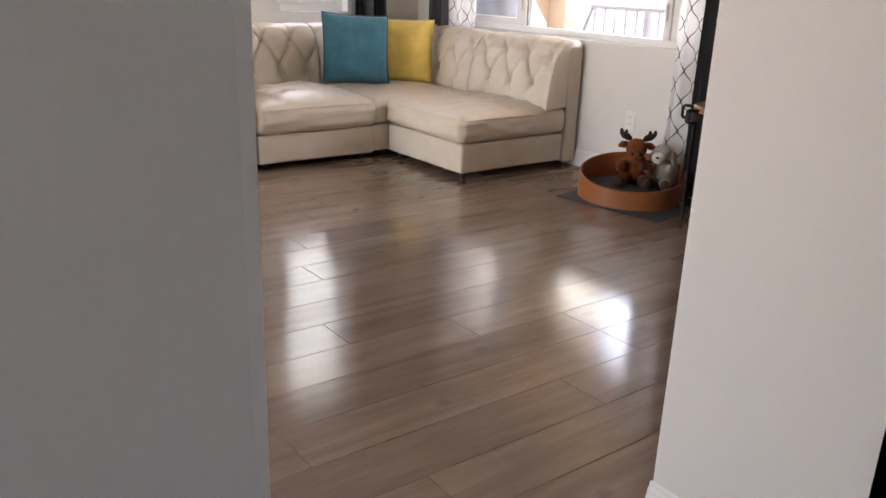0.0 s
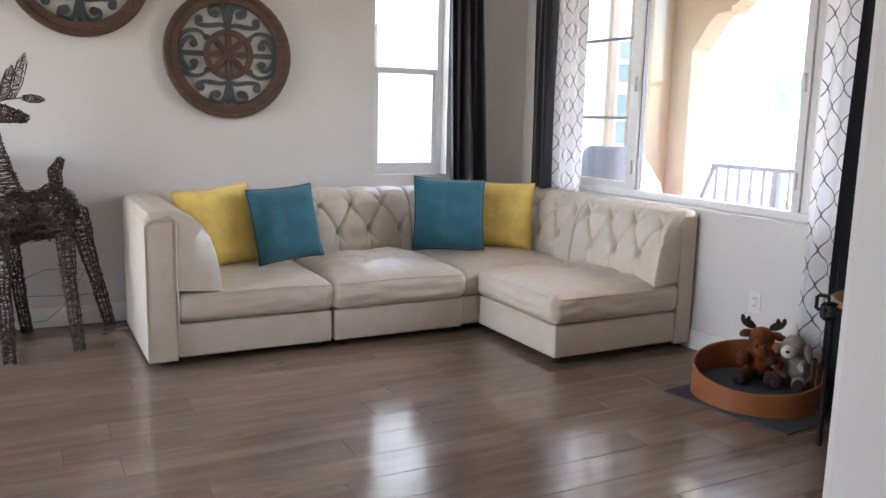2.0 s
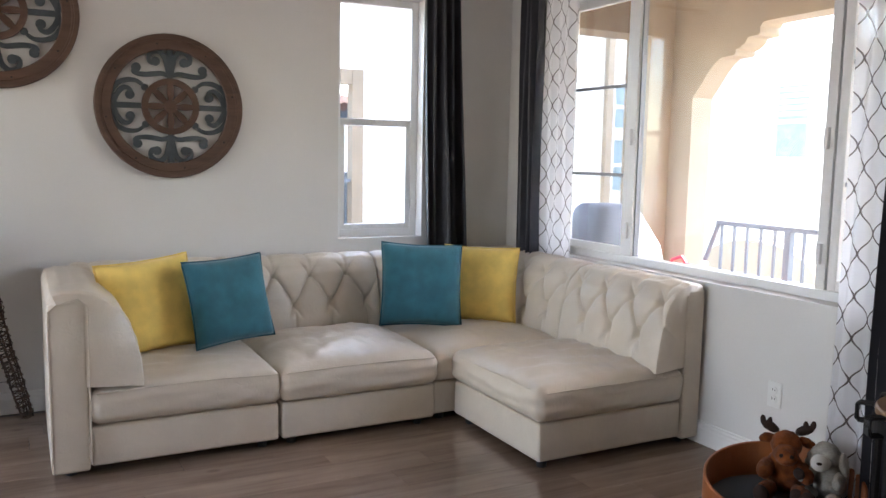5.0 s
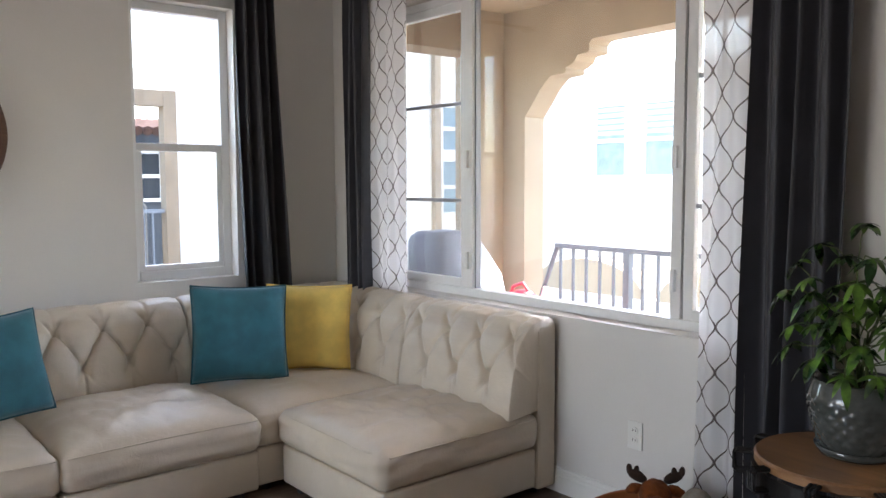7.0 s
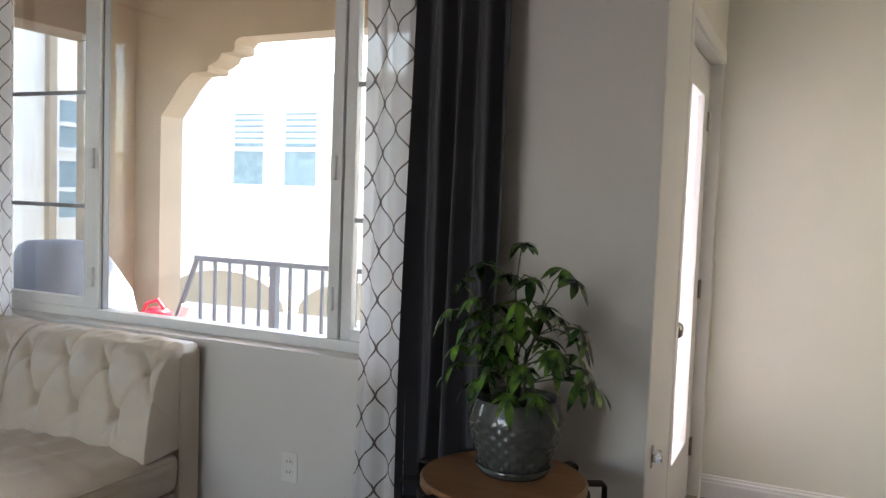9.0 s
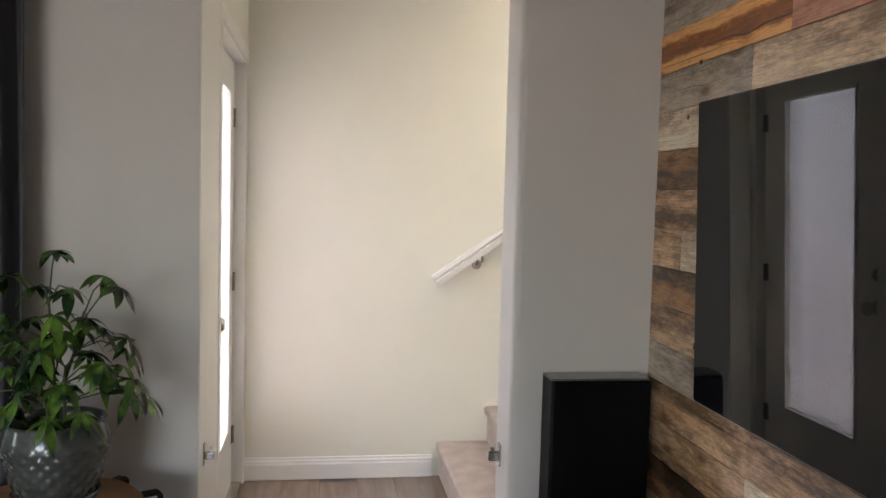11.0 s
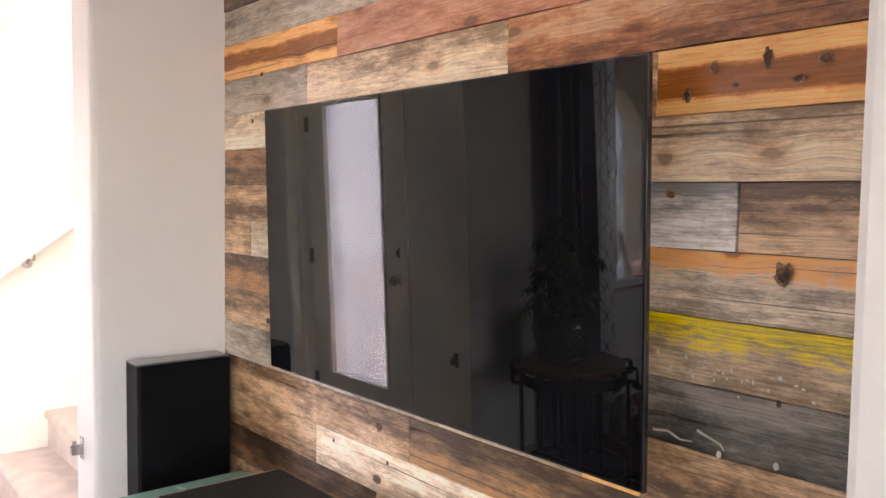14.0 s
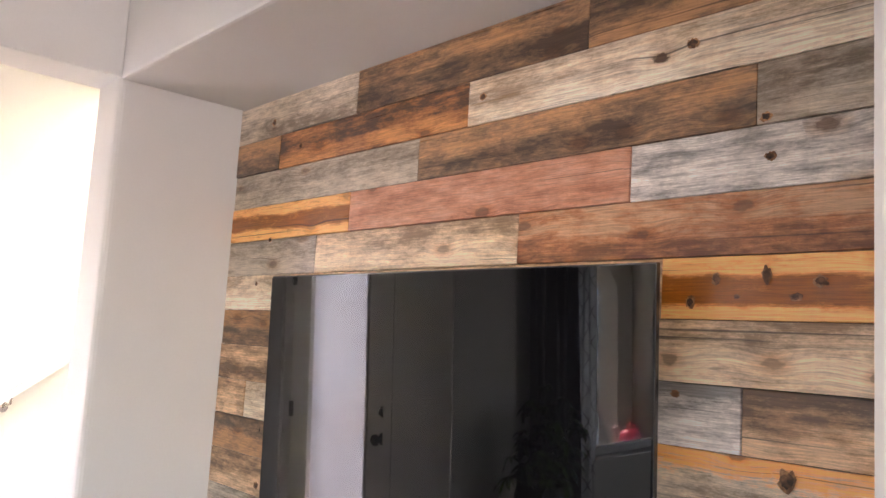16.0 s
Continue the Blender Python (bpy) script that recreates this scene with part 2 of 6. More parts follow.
M_BULB = mat("dark_bulb", (0.03, 0.09, 0.05), 0.2)
M_BLACK = mat("black_vinyl", (0.008, 0.008, 0.009), 0.5, spec=0.15, vary=0.15, scale=10, fine=300, bump=0.1)
M_CLOTHBLK = mat("grille_cloth", (0.006, 0.006, 0.007), 0.9, spec=0.08, vary=0.2, fine=700, bump=0.5, dist=0.001)
# black lacquer greyed for dust and for the window mirrored in it
M_SPKTOP = mat("dusty_sheen_lacquer", (0.14, 0.135, 0.13), 0.2, vary=0.1, coat=0.6)
M_SCREEN = mat("screen_glass", (0.006, 0.006, 0.007), 0.02, vary=0.0, bump=0.0, rvary=0.0, coat=0.0, spec=0.33)
M_BEZEL = mat("bezel_metal", (0.12, 0.12, 0.13), 0.25, metal=0.9)
M_SILVER = mat("brushed_nickel", (0.55, 0.53, 0.50), 0.25, metal=1.0, vary=0.06, fine=120, bump=0.05)
M_GREENGLASS = mat("frosted_green_glass", (0.23, 0.42, 0.37), 0.25, vary=0.04, spec=0.6)
M_CARPET = mat("beige_carpet", (0.50, 0.40, 0.33), 0.95, vary=0.12, scale=12, fine=420, bump=0.8, dist=0.004, sheen=0.3)
M_POT = mat("grey_glaze", (0.085, 0.095, 0.092), 0.14, vary=0.18, scale=14, fine=60, bump=0.05, coat=0.5)
M_SOIL = mat("potting_soil", (0.03, 0.02, 0.013), 0.95, vary=0.4, fine=90, bump=0.8, dist=0.01)
M_STEM = mat("green_stem", (0.10, 0.13, 0.05), 0.6, vary=0.2)
M_TABLETOP = wood("round_top_wood", (0.16, 0.075, 0.032), (0.36, 0.19, 0.09), rough=0.4, grain=18, along="y", bump=0.15, island=0.05)
M_IRON = mat("black_iron", (0.014, 0.013, 0.013), 0.45, metal=0.4, vary=0.2, fine=120, bump=0.15)
M_BED = mat("tan_leatherette", (0.33, 0.105, 0.035), 0.42, vary=0.08, scale=5, fine=200, bump=0.08)
M_BEDCUSH = mat("slate_felt", (0.05, 0.056, 0.066), 0.95, vary=0.12, fine=400, bump=0.5, dist=0.002)
M_MAT = mat("dark_grey_mat", (0.05, 0.053, 0.062), 0.95, vary=0.12, fine=300, bump=0.6, dist=0.002)
M_PLUSH = mat("rust_plush", (0.20, 0.052, 0.012), 0.95, vary=0.35, scale=24, fine=260, bump=1.0, dist=0.006, sheen=0.08, spec=0.2)
M_PLUSHD = mat("dark_plush", (0.045, 0.026, 0.02), 0.95, vary=0.3, fine=220, bump=0.9, dist=0.004, sheen=0.05, spec=0.2)
M_PLUSHW = mat("oatmeal_plush", (0.34, 0.31, 0.27), 0.95, vary=0.25, scale=18, fine=200, bump=1.0, dist=0.006, sheen=0.1, spec=0.2)
M_PLUSHP = mat("pale_muzzle", (0.62, 0.58, 0.53), 0.9, vary=0.08, fine=300, bump=0.4)
M_OUTLET = mat("outlet_plastic", (0.80, 0.79, 0.76), 0.35, vary=0.02, bump=0.0)
M_STUCCO = mat("tan_stucco", (0.40, 0.325, 0.24), 0.9, vary=0.06, scale=3, fine=70, bump=0.5, dist=0.006)
M_STUCCOW = mat("white_stucco", (0.82, 0.79, 0.72), 0.9, vary=0.04, scale=2, fine=60, bump=0.4, dist=0.006)
M_CONC = mat("balcony_concrete", (0.15, 0.14, 0.132), 0.85, vary=0.08, fine=60, bump=0.3)
M_RAIL = mat("grey_painted_rail", (0.15, 0.17, 0.205), 0.45, vary=0.06)
M_COVER = mat("grey_blue_cover", (0.32, 0.35, 0.41), 0.7, vary=0.1, scale=6, fine=120, bump=0.3, dist=0.004)
M_RED = mat("red_plastic", (0.62, 0.02, 0.05), 0.35, vary=0.05)
M_PINK = mat("pink_plastic", (0.85, 0.45, 0.47), 0.4, vary=0.05)
M_TILE = mat("clay_roof_tile", (0.075, 0.032, 0.022), 0.85, vary=0.2, scale=5, fine=50, bump=0.3)
# facade glass: blue base colour stands in for the mirrored sky
M_WINBLUE = mat("window_sky_in_colour", (0.27, 0.37, 0.41), 0.15, vary=0.1, spec=0.5)
M_BLIND = mat("white_blind", (0.7, 0.72, 0.72), 0.6, vary=0.03)
M_GROUND = mat("paving", (0.16, 0.148, 0.138), 0.9, vary=0.1, fine=30, bump=0.3)
M_GLASS = glass("window_glass")
M_SCREENMESH = glass("insect_screen", tint=(0.78, 0.77, 0.77), gloss=0.0)
M_TIMBER = mat("weathered_tan_timber", (0.22, 0.165, 0.115), 0.8, vary=0.12, fine=60)
M_SIDING = mat("shaded_grey_siding", (0.06, 0.07, 0.085), 0.8, vary=0.08)
M_NAVY = mat("dark_cover", (0.03, 0.036, 0.046), 0.8, vary=0.1)
M_FROST = glass("frosted_lite", milk=0.25)
M_YPAINT = mat("yellow_paint_remains", (0.62, 0.46, 0.02), 0.8, vary=0.3, scale=20, fine=90, bump=0.4)
M_WPAINT = mat("white_paint_remains", (0.75, 0.71, 0.64), 0.8, vary=0.1)

# leaves: green with lighter margins and veins
M_LEAF = mat("schefflera_leaf", (0.016, 0.058, 0.014), 0.28, vary=0.35, scale=14, fine=60, bump=0.1, second=(0.10, 0.22, 0.025), mix_lo=0.46, mix_hi=0.68, island=0.45)


def sheer_material():
    """White voile with a dark ogee lattice print."""
    m = bpy.data.materials.new("ogee_voile")
    m.use_nodes = True
    n, l = m.node_tree.nodes, m.node_tree.links
    b = n["Principled BSDF"]
    uv = n.new("ShaderNodeUVMap")
    sep = n.new("ShaderNodeSeparateXYZ")
    l.new(uv.outputs[0], sep.inputs[0])

    def op(kind, a, c=None, d=None):
        o = n.new("ShaderNodeMath")
        o.operation = kind
        for i, v in enumerate((a, c, d)):
            if v is None:
                continue
            if isinstance(v, (int, float)):
                o.inputs[i].default_value = v
            else:
                l.new(v, o.inputs[i])
        return o.outputs[0]
    u = op("DIVIDE", sep.outputs[0], 0.055)
    s = op("MULTIPLY", op("SINE", op("MULTIPLY", sep.outputs[1], 2 * math.pi / 0.165)), 0.475)

    def dist(x):
        w = op("FLOORED_MODULO", op("ADD", x, 1.0), 2.0)
        return op("ABSOLUTE", op("SUBTRACT", w, 1.0))
    d = op("MINIMUM", dist(op("SUBTRACT", u, s)), dist(op("ADD", op("SUBTRACT", u, 1.0), s)))
    slope = op("ABSOLUTE", op("COSINE", op("MULTIPLY", sep.outputs[1], 2 * math.pi / 0.165)))
    line = op("LESS_THAN", d, op("MULTIPLY_ADD", slope, 0.022, 0.044))
    mx = n.new("ShaderNodeMix")
    mx.data_type = "RGBA"
    l.new(line, mx.inputs[0])
    mx.inputs[6].default_value = (0.80, 0.79, 0.80, 1)
    mx.inputs[7].default_value = (0.13, 0.105, 0.10, 1)
    l.new(mx.outputs[2], b.inputs["Base Color"])
    b.inputs["Roughness"].default_value = 0.9
    tl = n.new("ShaderNodeBsdfTranslucent")
    l.new(mx.outputs[2], tl.inputs[0])
    tp = n.new("ShaderNodeBsdfTransparent")
    a = n.new("ShaderNodeMixShader")
    a.inputs[0].default_value = 0.45
    l.new(b.outputs[0], a.inputs[1])
    l.new(tl.outputs[0], a.inputs[2])
    c = n.new("ShaderNodeMixShader")
    weave = n.new("ShaderNodeTexNoise")
    weave.inputs["Scale"].default_value = 900
    l.new(op("MULTIPLY", weave.outputs[0], 0.07), c.inputs[0])
    l.new(a.outputs[0], c.inputs[1])
    l.new(tp.outputs[0], c.inputs[2])
    l.new(c.outputs[0], n["Material Output"].inputs[0])
    return m


M_SHEER = sheer_material()


def plank_wood(name, dark, mid, light, band=0.6, knots=0.5, paint=None, rough=0.38, heart=False):
    """A reclaimed board: sap and heart bands, grain that bends round knots, cracks, saw marks and grime."""
    m = bpy.data.materials.new(name)
    m.use_nodes = True
    n, l = m.node_tree.nodes, m.node_tree.links
    b = n["Principled BSDF"]

    def op(kind, *args):
        o = n.new("ShaderNodeMath")
        o.operation = kind
        for i, v in enumerate(args):
            if isinstance(v, (int, float)):
                o.inputs[i].default_value = v
            else:
                l.new(v, o.inputs[i])
        return o.outputs[0]

    def remap(v, a, c, d, e, kind="LINEAR"):
        o = n.new("ShaderNodeMapRange")
        o.interpolation_type = kind
        l.new(v, o.inputs[0])
        for i, q in enumerate((a, c, d, e)):
            o.inputs[i + 1].default_value = q
        return o.outputs[0]

    def blend(kind, f, a, c):
        o = n.new("ShaderNodeMix")
        o.data_type, o.blend_type = "RGBA", kind
        for i, v in ((0, f), (6, a), (7, c)):
            if isinstance(v, (int, float)):
                o.inputs[i].default_value = v
            elif isinstance(v, tuple):
                o.inputs[i].default_value = (*v, 1)
            else:
                l.new(v, o.inputs[i])
        return o.outputs[2]
    tc = n.new("ShaderNodeTexCoord")
    sep = n.new("ShaderNodeSeparateXYZ")
    l.new(tc.outputs["Object"], sep.inputs[0])
    rnd = n.new("ShaderNodeObjectInfo").outputs["Random"]
    X, z = op("MULTIPLY_ADD", rnd, 37.0, sep.outputs[0]), sep.outputs[2]

    def vec(a, c, d):
        o = n.new("ShaderNodeCombineXYZ")
        for i, v in enumerate((a, c, d)):
            if isinstance(v, (int, float)):
                o.inputs[i].default_value = v
            else:
                l.new(v, o.inputs[i])
        return o.outputs[0]

    def field(xs, zs, Z, detail=5, rg=0.6, seed=0.0):
        o = n.new("ShaderNodeTexNoise")
        o.inputs["Scale"].default_value, o.inputs["Detail"].default_value, o.inputs["Roughness"].default_value = 1.0, detail, rg
        l.new(vec(op("MULTIPLY", X, xs), op("MULTIPLY_ADD", rnd, 91.0, seed), op("MULTIPLY", Z, zs)), o.inputs[0])
        return o.outputs[0]
    vo = n.new("ShaderNodeTexVoronoi")
    vo.voronoi_dimensions = "2D"
    vo.inputs["Scale"].default_value = 1.0
    l.new(vec(op("MULTIPLY", X, 4.2), op("ADD", op("MULTIPLY", z, 8.0), op("MULTIPLY", rnd, 17.0)), 0.0), vo.inputs[0])
    wob = op("MULTIPLY", op("SUBTRACT", field(30, 60, z, 4, 0.7, 3.0), 0.5), 0.16)
    dist = op("ADD", vo.outputs["Distance"], wob)
    cell = n.new("ShaderNodeSeparateColor")
    l.new(vo.outputs["Color"], cell.inputs[0])
    keep = op("GREATER_THAN", cell.outputs[0], 0.40)
    size = remap(cell.outputs[1], 0, 1, 0.035, 0.11)
    hump = op("MULTIPLY", remap(vo.outputs["Distance"], 0.0, 0.4, 0.010, 0.0, "SMOOTHSTEP"), keep)
    Z = op("ADD", z, hump)
    grain, fine, blotch, big = field(1.0, 44, Z, 6, 0.62), field(11, 320, Z, 4, 0.7, 5.0), field(8, 28, Z, 10, 0.78, 9.0), field(1.2, 6, Z, 4, 0.55, 13.0)
    wave = op("MULTIPLY", op("SUBTRACT", field(1.6, 3, z, 3, 0.5, 21.0), 0.5), 1.6)
    side = op("SUBTRACT", op("MULTIPLY", op("GREATER_THAN", op("FRACT", op("MULTIPLY", rnd, 7.13)), 0.5), 2.0), 1.0)
    edge = op("MULTIPLY", op("MULTIPLY", remap(op("ADD", op("MULTIPLY", z, 14.0), wave), -0.28, 0.28, -0.28, 0.28, "SMOOTHSTEP"), side), band)
    if heart:
        edge = remap(op("ABSOLUTE", op("ADD", op("MULTIPLY", z, 14.0), op("MULTIPLY", wave, 0.45))), 0.22, 0.50, -0.34 * band, 0.30 * band, "SMOOTHSTEP")
    v = op("ADD", op("ADD", op("MULTIPLY_ADD", op("SUBTRACT", grain, 0.5), 0.8, 0.5), op("MULTIPLY", op("SUBTRACT", blotch, 0.5), 2.6)),
           op("ADD", op("MULTIPLY", op("SUBTRACT", big, 0.5), 1.0), edge))
    ramp = n.new("ShaderNodeValToRGB")
    e = ramp.color_ramp.elements
    e[0].position, e[0].color = 0.16, (*dark, 1)
    e[1].position, e[1].color = 0.84, (*light, 1)
    q = e.new(0.48)
    q.color = (*mid, 1)
    l.new(v, ramp.inputs[0])
    out = ramp.outputs[0]
    if paint:
        rag = op("ADD", op("MULTIPLY", z, 9.0), op("MULTIPLY", op("SUBTRACT", blotch, 0.5), 2.2))
        cover = op("MULTIPLY", remap(rag, 0.08, 0.32, 0.0, 0.9), remap(fine, 0.34, 0.5, 0.35, 1.0))
        out = blend("MIX", cover, out, paint)
    out = blend("MULTIPLY", 1.0, out, remap(fine, 0.36, 0.6, 0.68, 1.13))
    out = blend("MULTIPLY", 1.0, out, remap(field(0.7, 130, Z, 3, 0.5, 31.0), 0.29, 0.345, 0.28, 1.0))
    out = blend("MULTIPLY", 1.0, out, remap(field(150, 4, z, 2, 0.5, 41.0), 0.3, 0.7, 0.975, 1.025))
    if knots:
        halo = op("MULTIPLY", remap(op("DIVIDE", dist, size), 1.0, 2.2, 0.55, 0.0), keep)
        out = blend("MULTIPLY", halo, out, (0.62, 0.42, 0.28))
        core = op("MULTIPLY", op("MULTIPLY", remap(op("DIVIDE", dist, size), 0.75, 1.05, 1.0, 0.0), keep), knots)
        out = blend("MIX", core, out, (0.075, 0.038, 0.022))
    hs = n.new("ShaderNodeHueSaturation")
    l.new(remap(op("FRACT", op("MULTIPLY", rnd, 3.7)), 0, 1, 1.2, 1.55), hs.inputs["Value"])
    hs.inputs["Saturation"].default_value = 1.15
    l.new(out, hs.inputs["Color"])
    l.new(hs.outputs[0], b.inputs["Base Color"])
    l.new(remap(grain, 0.3, 0.7, rough - 0.12, rough + 0.1), b.inputs["Roughness"])
    b.inputs["Specular IOR Level"].default_value = 0.75
    bp = n.new("ShaderNodeBump")
    bp.inputs["Strength"].default_value, bp.inputs["Distance"].default_value = 0.3, 0.002
    l.new(op("ADD", fine, grain), bp.inputs["Height"])
    l.new(bp.outputs[0], b.inputs["Normal"])
    return m


# reclaimed boards; tan, blue, brown, yellow lightened for stronger light at the right
BOARD = {
    "grey": plank_wood("board_grey", (0.170, 0.132, 0.098), (0.374, 0.310, 0.246), (0.561, 0.484, 0.399), 0.5),
    "dark": plank_wood("board_dark", (0.061, 0.037, 0.024), (0.187, 0.116, 0.073), (0.418, 0.242, 0.138), 0.7),
    "brown": plank_wood("board_brown", (0.120, 0.070, 0.043), (0.372, 0.234, 0.144), (0.672, 0.480, 0.324), 0.6),
    "orange": plank_wood("board_orange", (0.30, 0.115, 0.045), (0.56, 0.255, 0.11), (0.88, 0.52, 0.25), 1.4, 0.3, heart=True),
    "rust": plank_wood("board_rust", (0.085, 0.045, 0.028), (0.36, 0.165, 0.085), (0.60, 0.31, 0.16), 0.8),
    "sap": plank_wood("board_sap_edge", (0.286, 0.221, 0.163), (0.598, 0.494, 0.390), (0.858, 0.741, 0.598), 0.2, 0.4, (0.858, 0.416, 0.169)),
    "char": plank_wood("board_charred", (0.038, 0.033, 0.028), (0.112, 0.099, 0.084), (0.255, 0.225, 0.195), 0.3, 0.3),
    # pink and red are darkened for the weaker light up there
    "pink": plank_wood("board_pink", (0.352, 0.160, 0.104), (0.496, 0.256, 0.176), (0.576, 0.336, 0.248), 0.2, 0.6),
    "red": plank_wood("board_red", (0.170, 0.072, 0.038), (0.408, 0.187, 0.102), (0.544, 0.340, 0.221), 0.9, 0.6),
    "tan": plank_wood("board_tan", (0.275, 0.181, 0.115), (0.600, 0.438, 0.300), (0.875, 0.700, 0.512), 0.7),
    "light": plank_wood("board_light", (0.36, 0.26, 0.18), (0.62, 0.50, 0.38), (0.82, 0.72, 0.58), 0.5, 0.95),
    "blue": plank_wood("board_bluegrey", (0.200, 0.188, 0.175), (0.475, 0.438, 0.406), (0.750, 0.700, 0.650), 0.5, 0.7),
    "yellow": plank_wood("board_yellow_paint", (0.264, 0.186, 0.120), (0.552, 0.420, 0.294), (0.768, 0.624, 0.456), 0.3, 0.6, (0.792, 0.600, 0.036)),
}


# ---- mesh helpers ----
def finish(name, bm, material, smooth=False):
    me = bpy.data.meshes.new(name)
    bmesh.ops.recalc_face_normals(bm, faces=bm.faces)
    bm.to_mesh(me)
    bm.free()
    mats = material if isinstance(material, (list, tuple)) else [material]
    for m in mats:
        me.materials.append(m)
    if smooth:
        for p in me.polygons:
            p.use_smooth = True
    return me


def part(name, bm, material, parent=None, label="", smooth=False):
    """One mesh object, under a thing or part if given."""
    ob = new(name, finish(name, bm, material, smooth))
    if parent:
        ob.parent = parent
    if label:
        tagged(ob, label)
    return ob


def thing(name, label, category, at=(0, 0, 0), group="", turn=0.0):
    ob = new(name)
    ob.empty_display_size = 0.1
    ob.matrix_basis = pose(*at, 0, 0, turn)
    return tagged(ob, label, category, group)


def box(x0, x1, y0, y1, z0, z1, bevel=0.0, seg=2, bm=None):
    own = bmesh.new()
    bmesh.ops.create_cube(own, size=1)
    for v in own.verts:
        v.co = ((x0 + x1) / 2 + v.co.x * (x1 - x0), (y0 + y1) / 2 + v.co.y * (y1 - y0), (z0 + z1) / 2 + v.co.z * (z1 - z0))
    if bevel:
        bmesh.ops.bevel(own, geom=own.edges[:], offset=bevel, segments=seg, affect="EDGES", profile=0.6)
    return join(bm, own)


def join(bm, own):
    if bm is None:
        return own
    me = bpy.data.meshes.new("tmp")
    own.to_mesh(me)
    own.free()
    bm.from_mesh(me)
    bpy.data.meshes.remove(me)
    return bm


def moved(bm, m):
    bmesh.ops.transform(bm, matrix=m, verts=bm.verts)
    return bm


def cyl(p0, p1, r0, r1=None, seg=16, bm=None, caps=True):
    own = bmesh.new()
    a, b = Vector(p0), Vector(p1)
    d = b - a
    bmesh.ops.create_cone(own, cap_ends=caps, segments=seg, radius1=r0, radius2=r0 if r1 is None else r1, depth=d.length)
    m = Matrix.Translation((a + b) / 2) @ d.to_track_quat("Z", "Y").to_matrix().to_4x4()
    moved(own, m)
    return join(bm, own)


def ball(c, r, scale=(1, 1, 1), seg=16, bm=None, rot=(0, 0, 0)):
    own = bmesh.new()
    bmesh.ops.create_uvsphere(own, u_segments=seg, v_segments=max(6, seg * 2 // 3), radius=r)
    moved(own, pose(*c, *rot) @ Matrix.Diagonal((*scale, 1)))
    return join(bm, own)


def tube(points, r, sides=6, bm=None, closed=False, taper=None):
    """A tube along a line of points."""
    bm = bm or bmesh.new()
    pts = [Vector(p) for p in points]
    n = len(pts)
    rings = []
    up = Vector((0.13, 0.21, 0.97)).normalized()
    for i, p in enumerate(pts):
        if closed:
            d = pts[(i + 1) % n] - pts[i - 1]
        else:
            d = pts[min(i + 1, n - 1)] - pts[max(i - 1, 0)]
        if d.length < 1e-9:
            d = Vector((0, 0, 1))
        d.normalize()
        s = d.cross(up)
        if s.length < 1e-3:
            s = d.cross(Vector((1, 0, 0)))
        s.normalize()
        t = s.cross(d)
        rr = r if taper is None else r * (1 + (taper - 1) * i / max(1, n - 1))
        rings.append([bm.verts.new(p + (s * math.cos(a) + t * math.sin(a)) * rr) for a in (2 * math.pi * k / sides for k in range(sides))])
    for i in range(n if closed else n - 1):
        a, b = rings[i], rings[(i + 1) % n]
        for k in range(sides):
            bm.faces.new((a[k], a[(k + 1) % sides], b[(k + 1) % sides], b[k]))
    if not closed:
        bm.faces.new(rings[0][::-1])
        bm.faces.new(rings[-1])
    return bm


def lathe(profile, seg=32, bm=None, close=True):
    """A turned shape from (radius, height) pairs."""
    bm = bm or bmesh.new()
    rings = [[bm.verts.new((r * math.cos(2 * math.pi * k / seg), r * math.sin(2 * math.pi * k / seg), z)) for k in range(seg)] for r, z in profile]
    for a, b in zip(rings, rings[1:]):
        for k in range(seg):
            bm.faces.new((a[k], a[(k + 1) % seg], b[(k + 1) % seg], b[k]))
    if close:
        bm.faces.new(rings[0][::-1])
        bm.faces.new(rings[-1])
    return bm


def prism(outline, h0, h1, axis="z", bm=None):
    """A flat outline pushed between two heights along an axis."""
    bm = bm or bmesh.new()

    def at(a, b, h):
        return {"z": (a, b, h), "y": (a, h, b), "x": (h, a, b)}[axis]
    lo = [bm.verts.new(at(a, b, h0)) for a, b in outline]
    hi = [bm.verts.new(at(a, b, h1)) for a, b in outline]
    n = len(outline)
    for i in range(n):
        bm.faces.new((lo[i], lo[(i + 1) % n], hi[(i + 1) % n], hi[i]))
    bm.faces.new(lo[::-1])
    bm.faces.new(hi)
    return bm


def wall_with_hole(axis, f0, f1, a0, a1, z0, z1, holes):
    """A wall between faces f0 and f1, running a0..a1, with rectangular openings (a, b, zlo, zhi) cut right through."""
    bm = bmesh.new()
    cuts = sorted({a0, a1, *[h[0] for h in holes], *[h[1] for h in holes]})
    for p, q in zip(cuts, cuts[1:]):
        mine = [h for h in holes if h[0] <= p + 1e-6 and h[1] >= q - 1e-6]
        spans = [(z0, z1)] if not mine else [(z0, mine[0][2]), (mine[0][3], z1)]
        for lo, hi in spans:
            if hi - lo < 1e-4:
                continue
            if axis == "x":
                box(f0, f1, p, q, lo, hi, bm=bm)
            else:
                box(p, q, f0, f1, lo, hi, bm=bm)
    bmesh.ops.remove_doubles(bm, verts=bm.verts, dist=1e-5)
    seen, dead = {}, []
    for f in bm.faces:
        key = tuple(sorted(v.index for v in f.verts))
        if key in seen:
            dead += [f, seen[key]]
        seen[key] = f
    bmesh.ops.delete(bm, geom=list(set(dead)), context="FACES_ONLY")
    return bm


def structure(name, bm, material, smooth=False, label="", category=""):
    ob = part(name, bm, material, None, "", smooth)
    return tagged(ob, label, category, kind="structure")


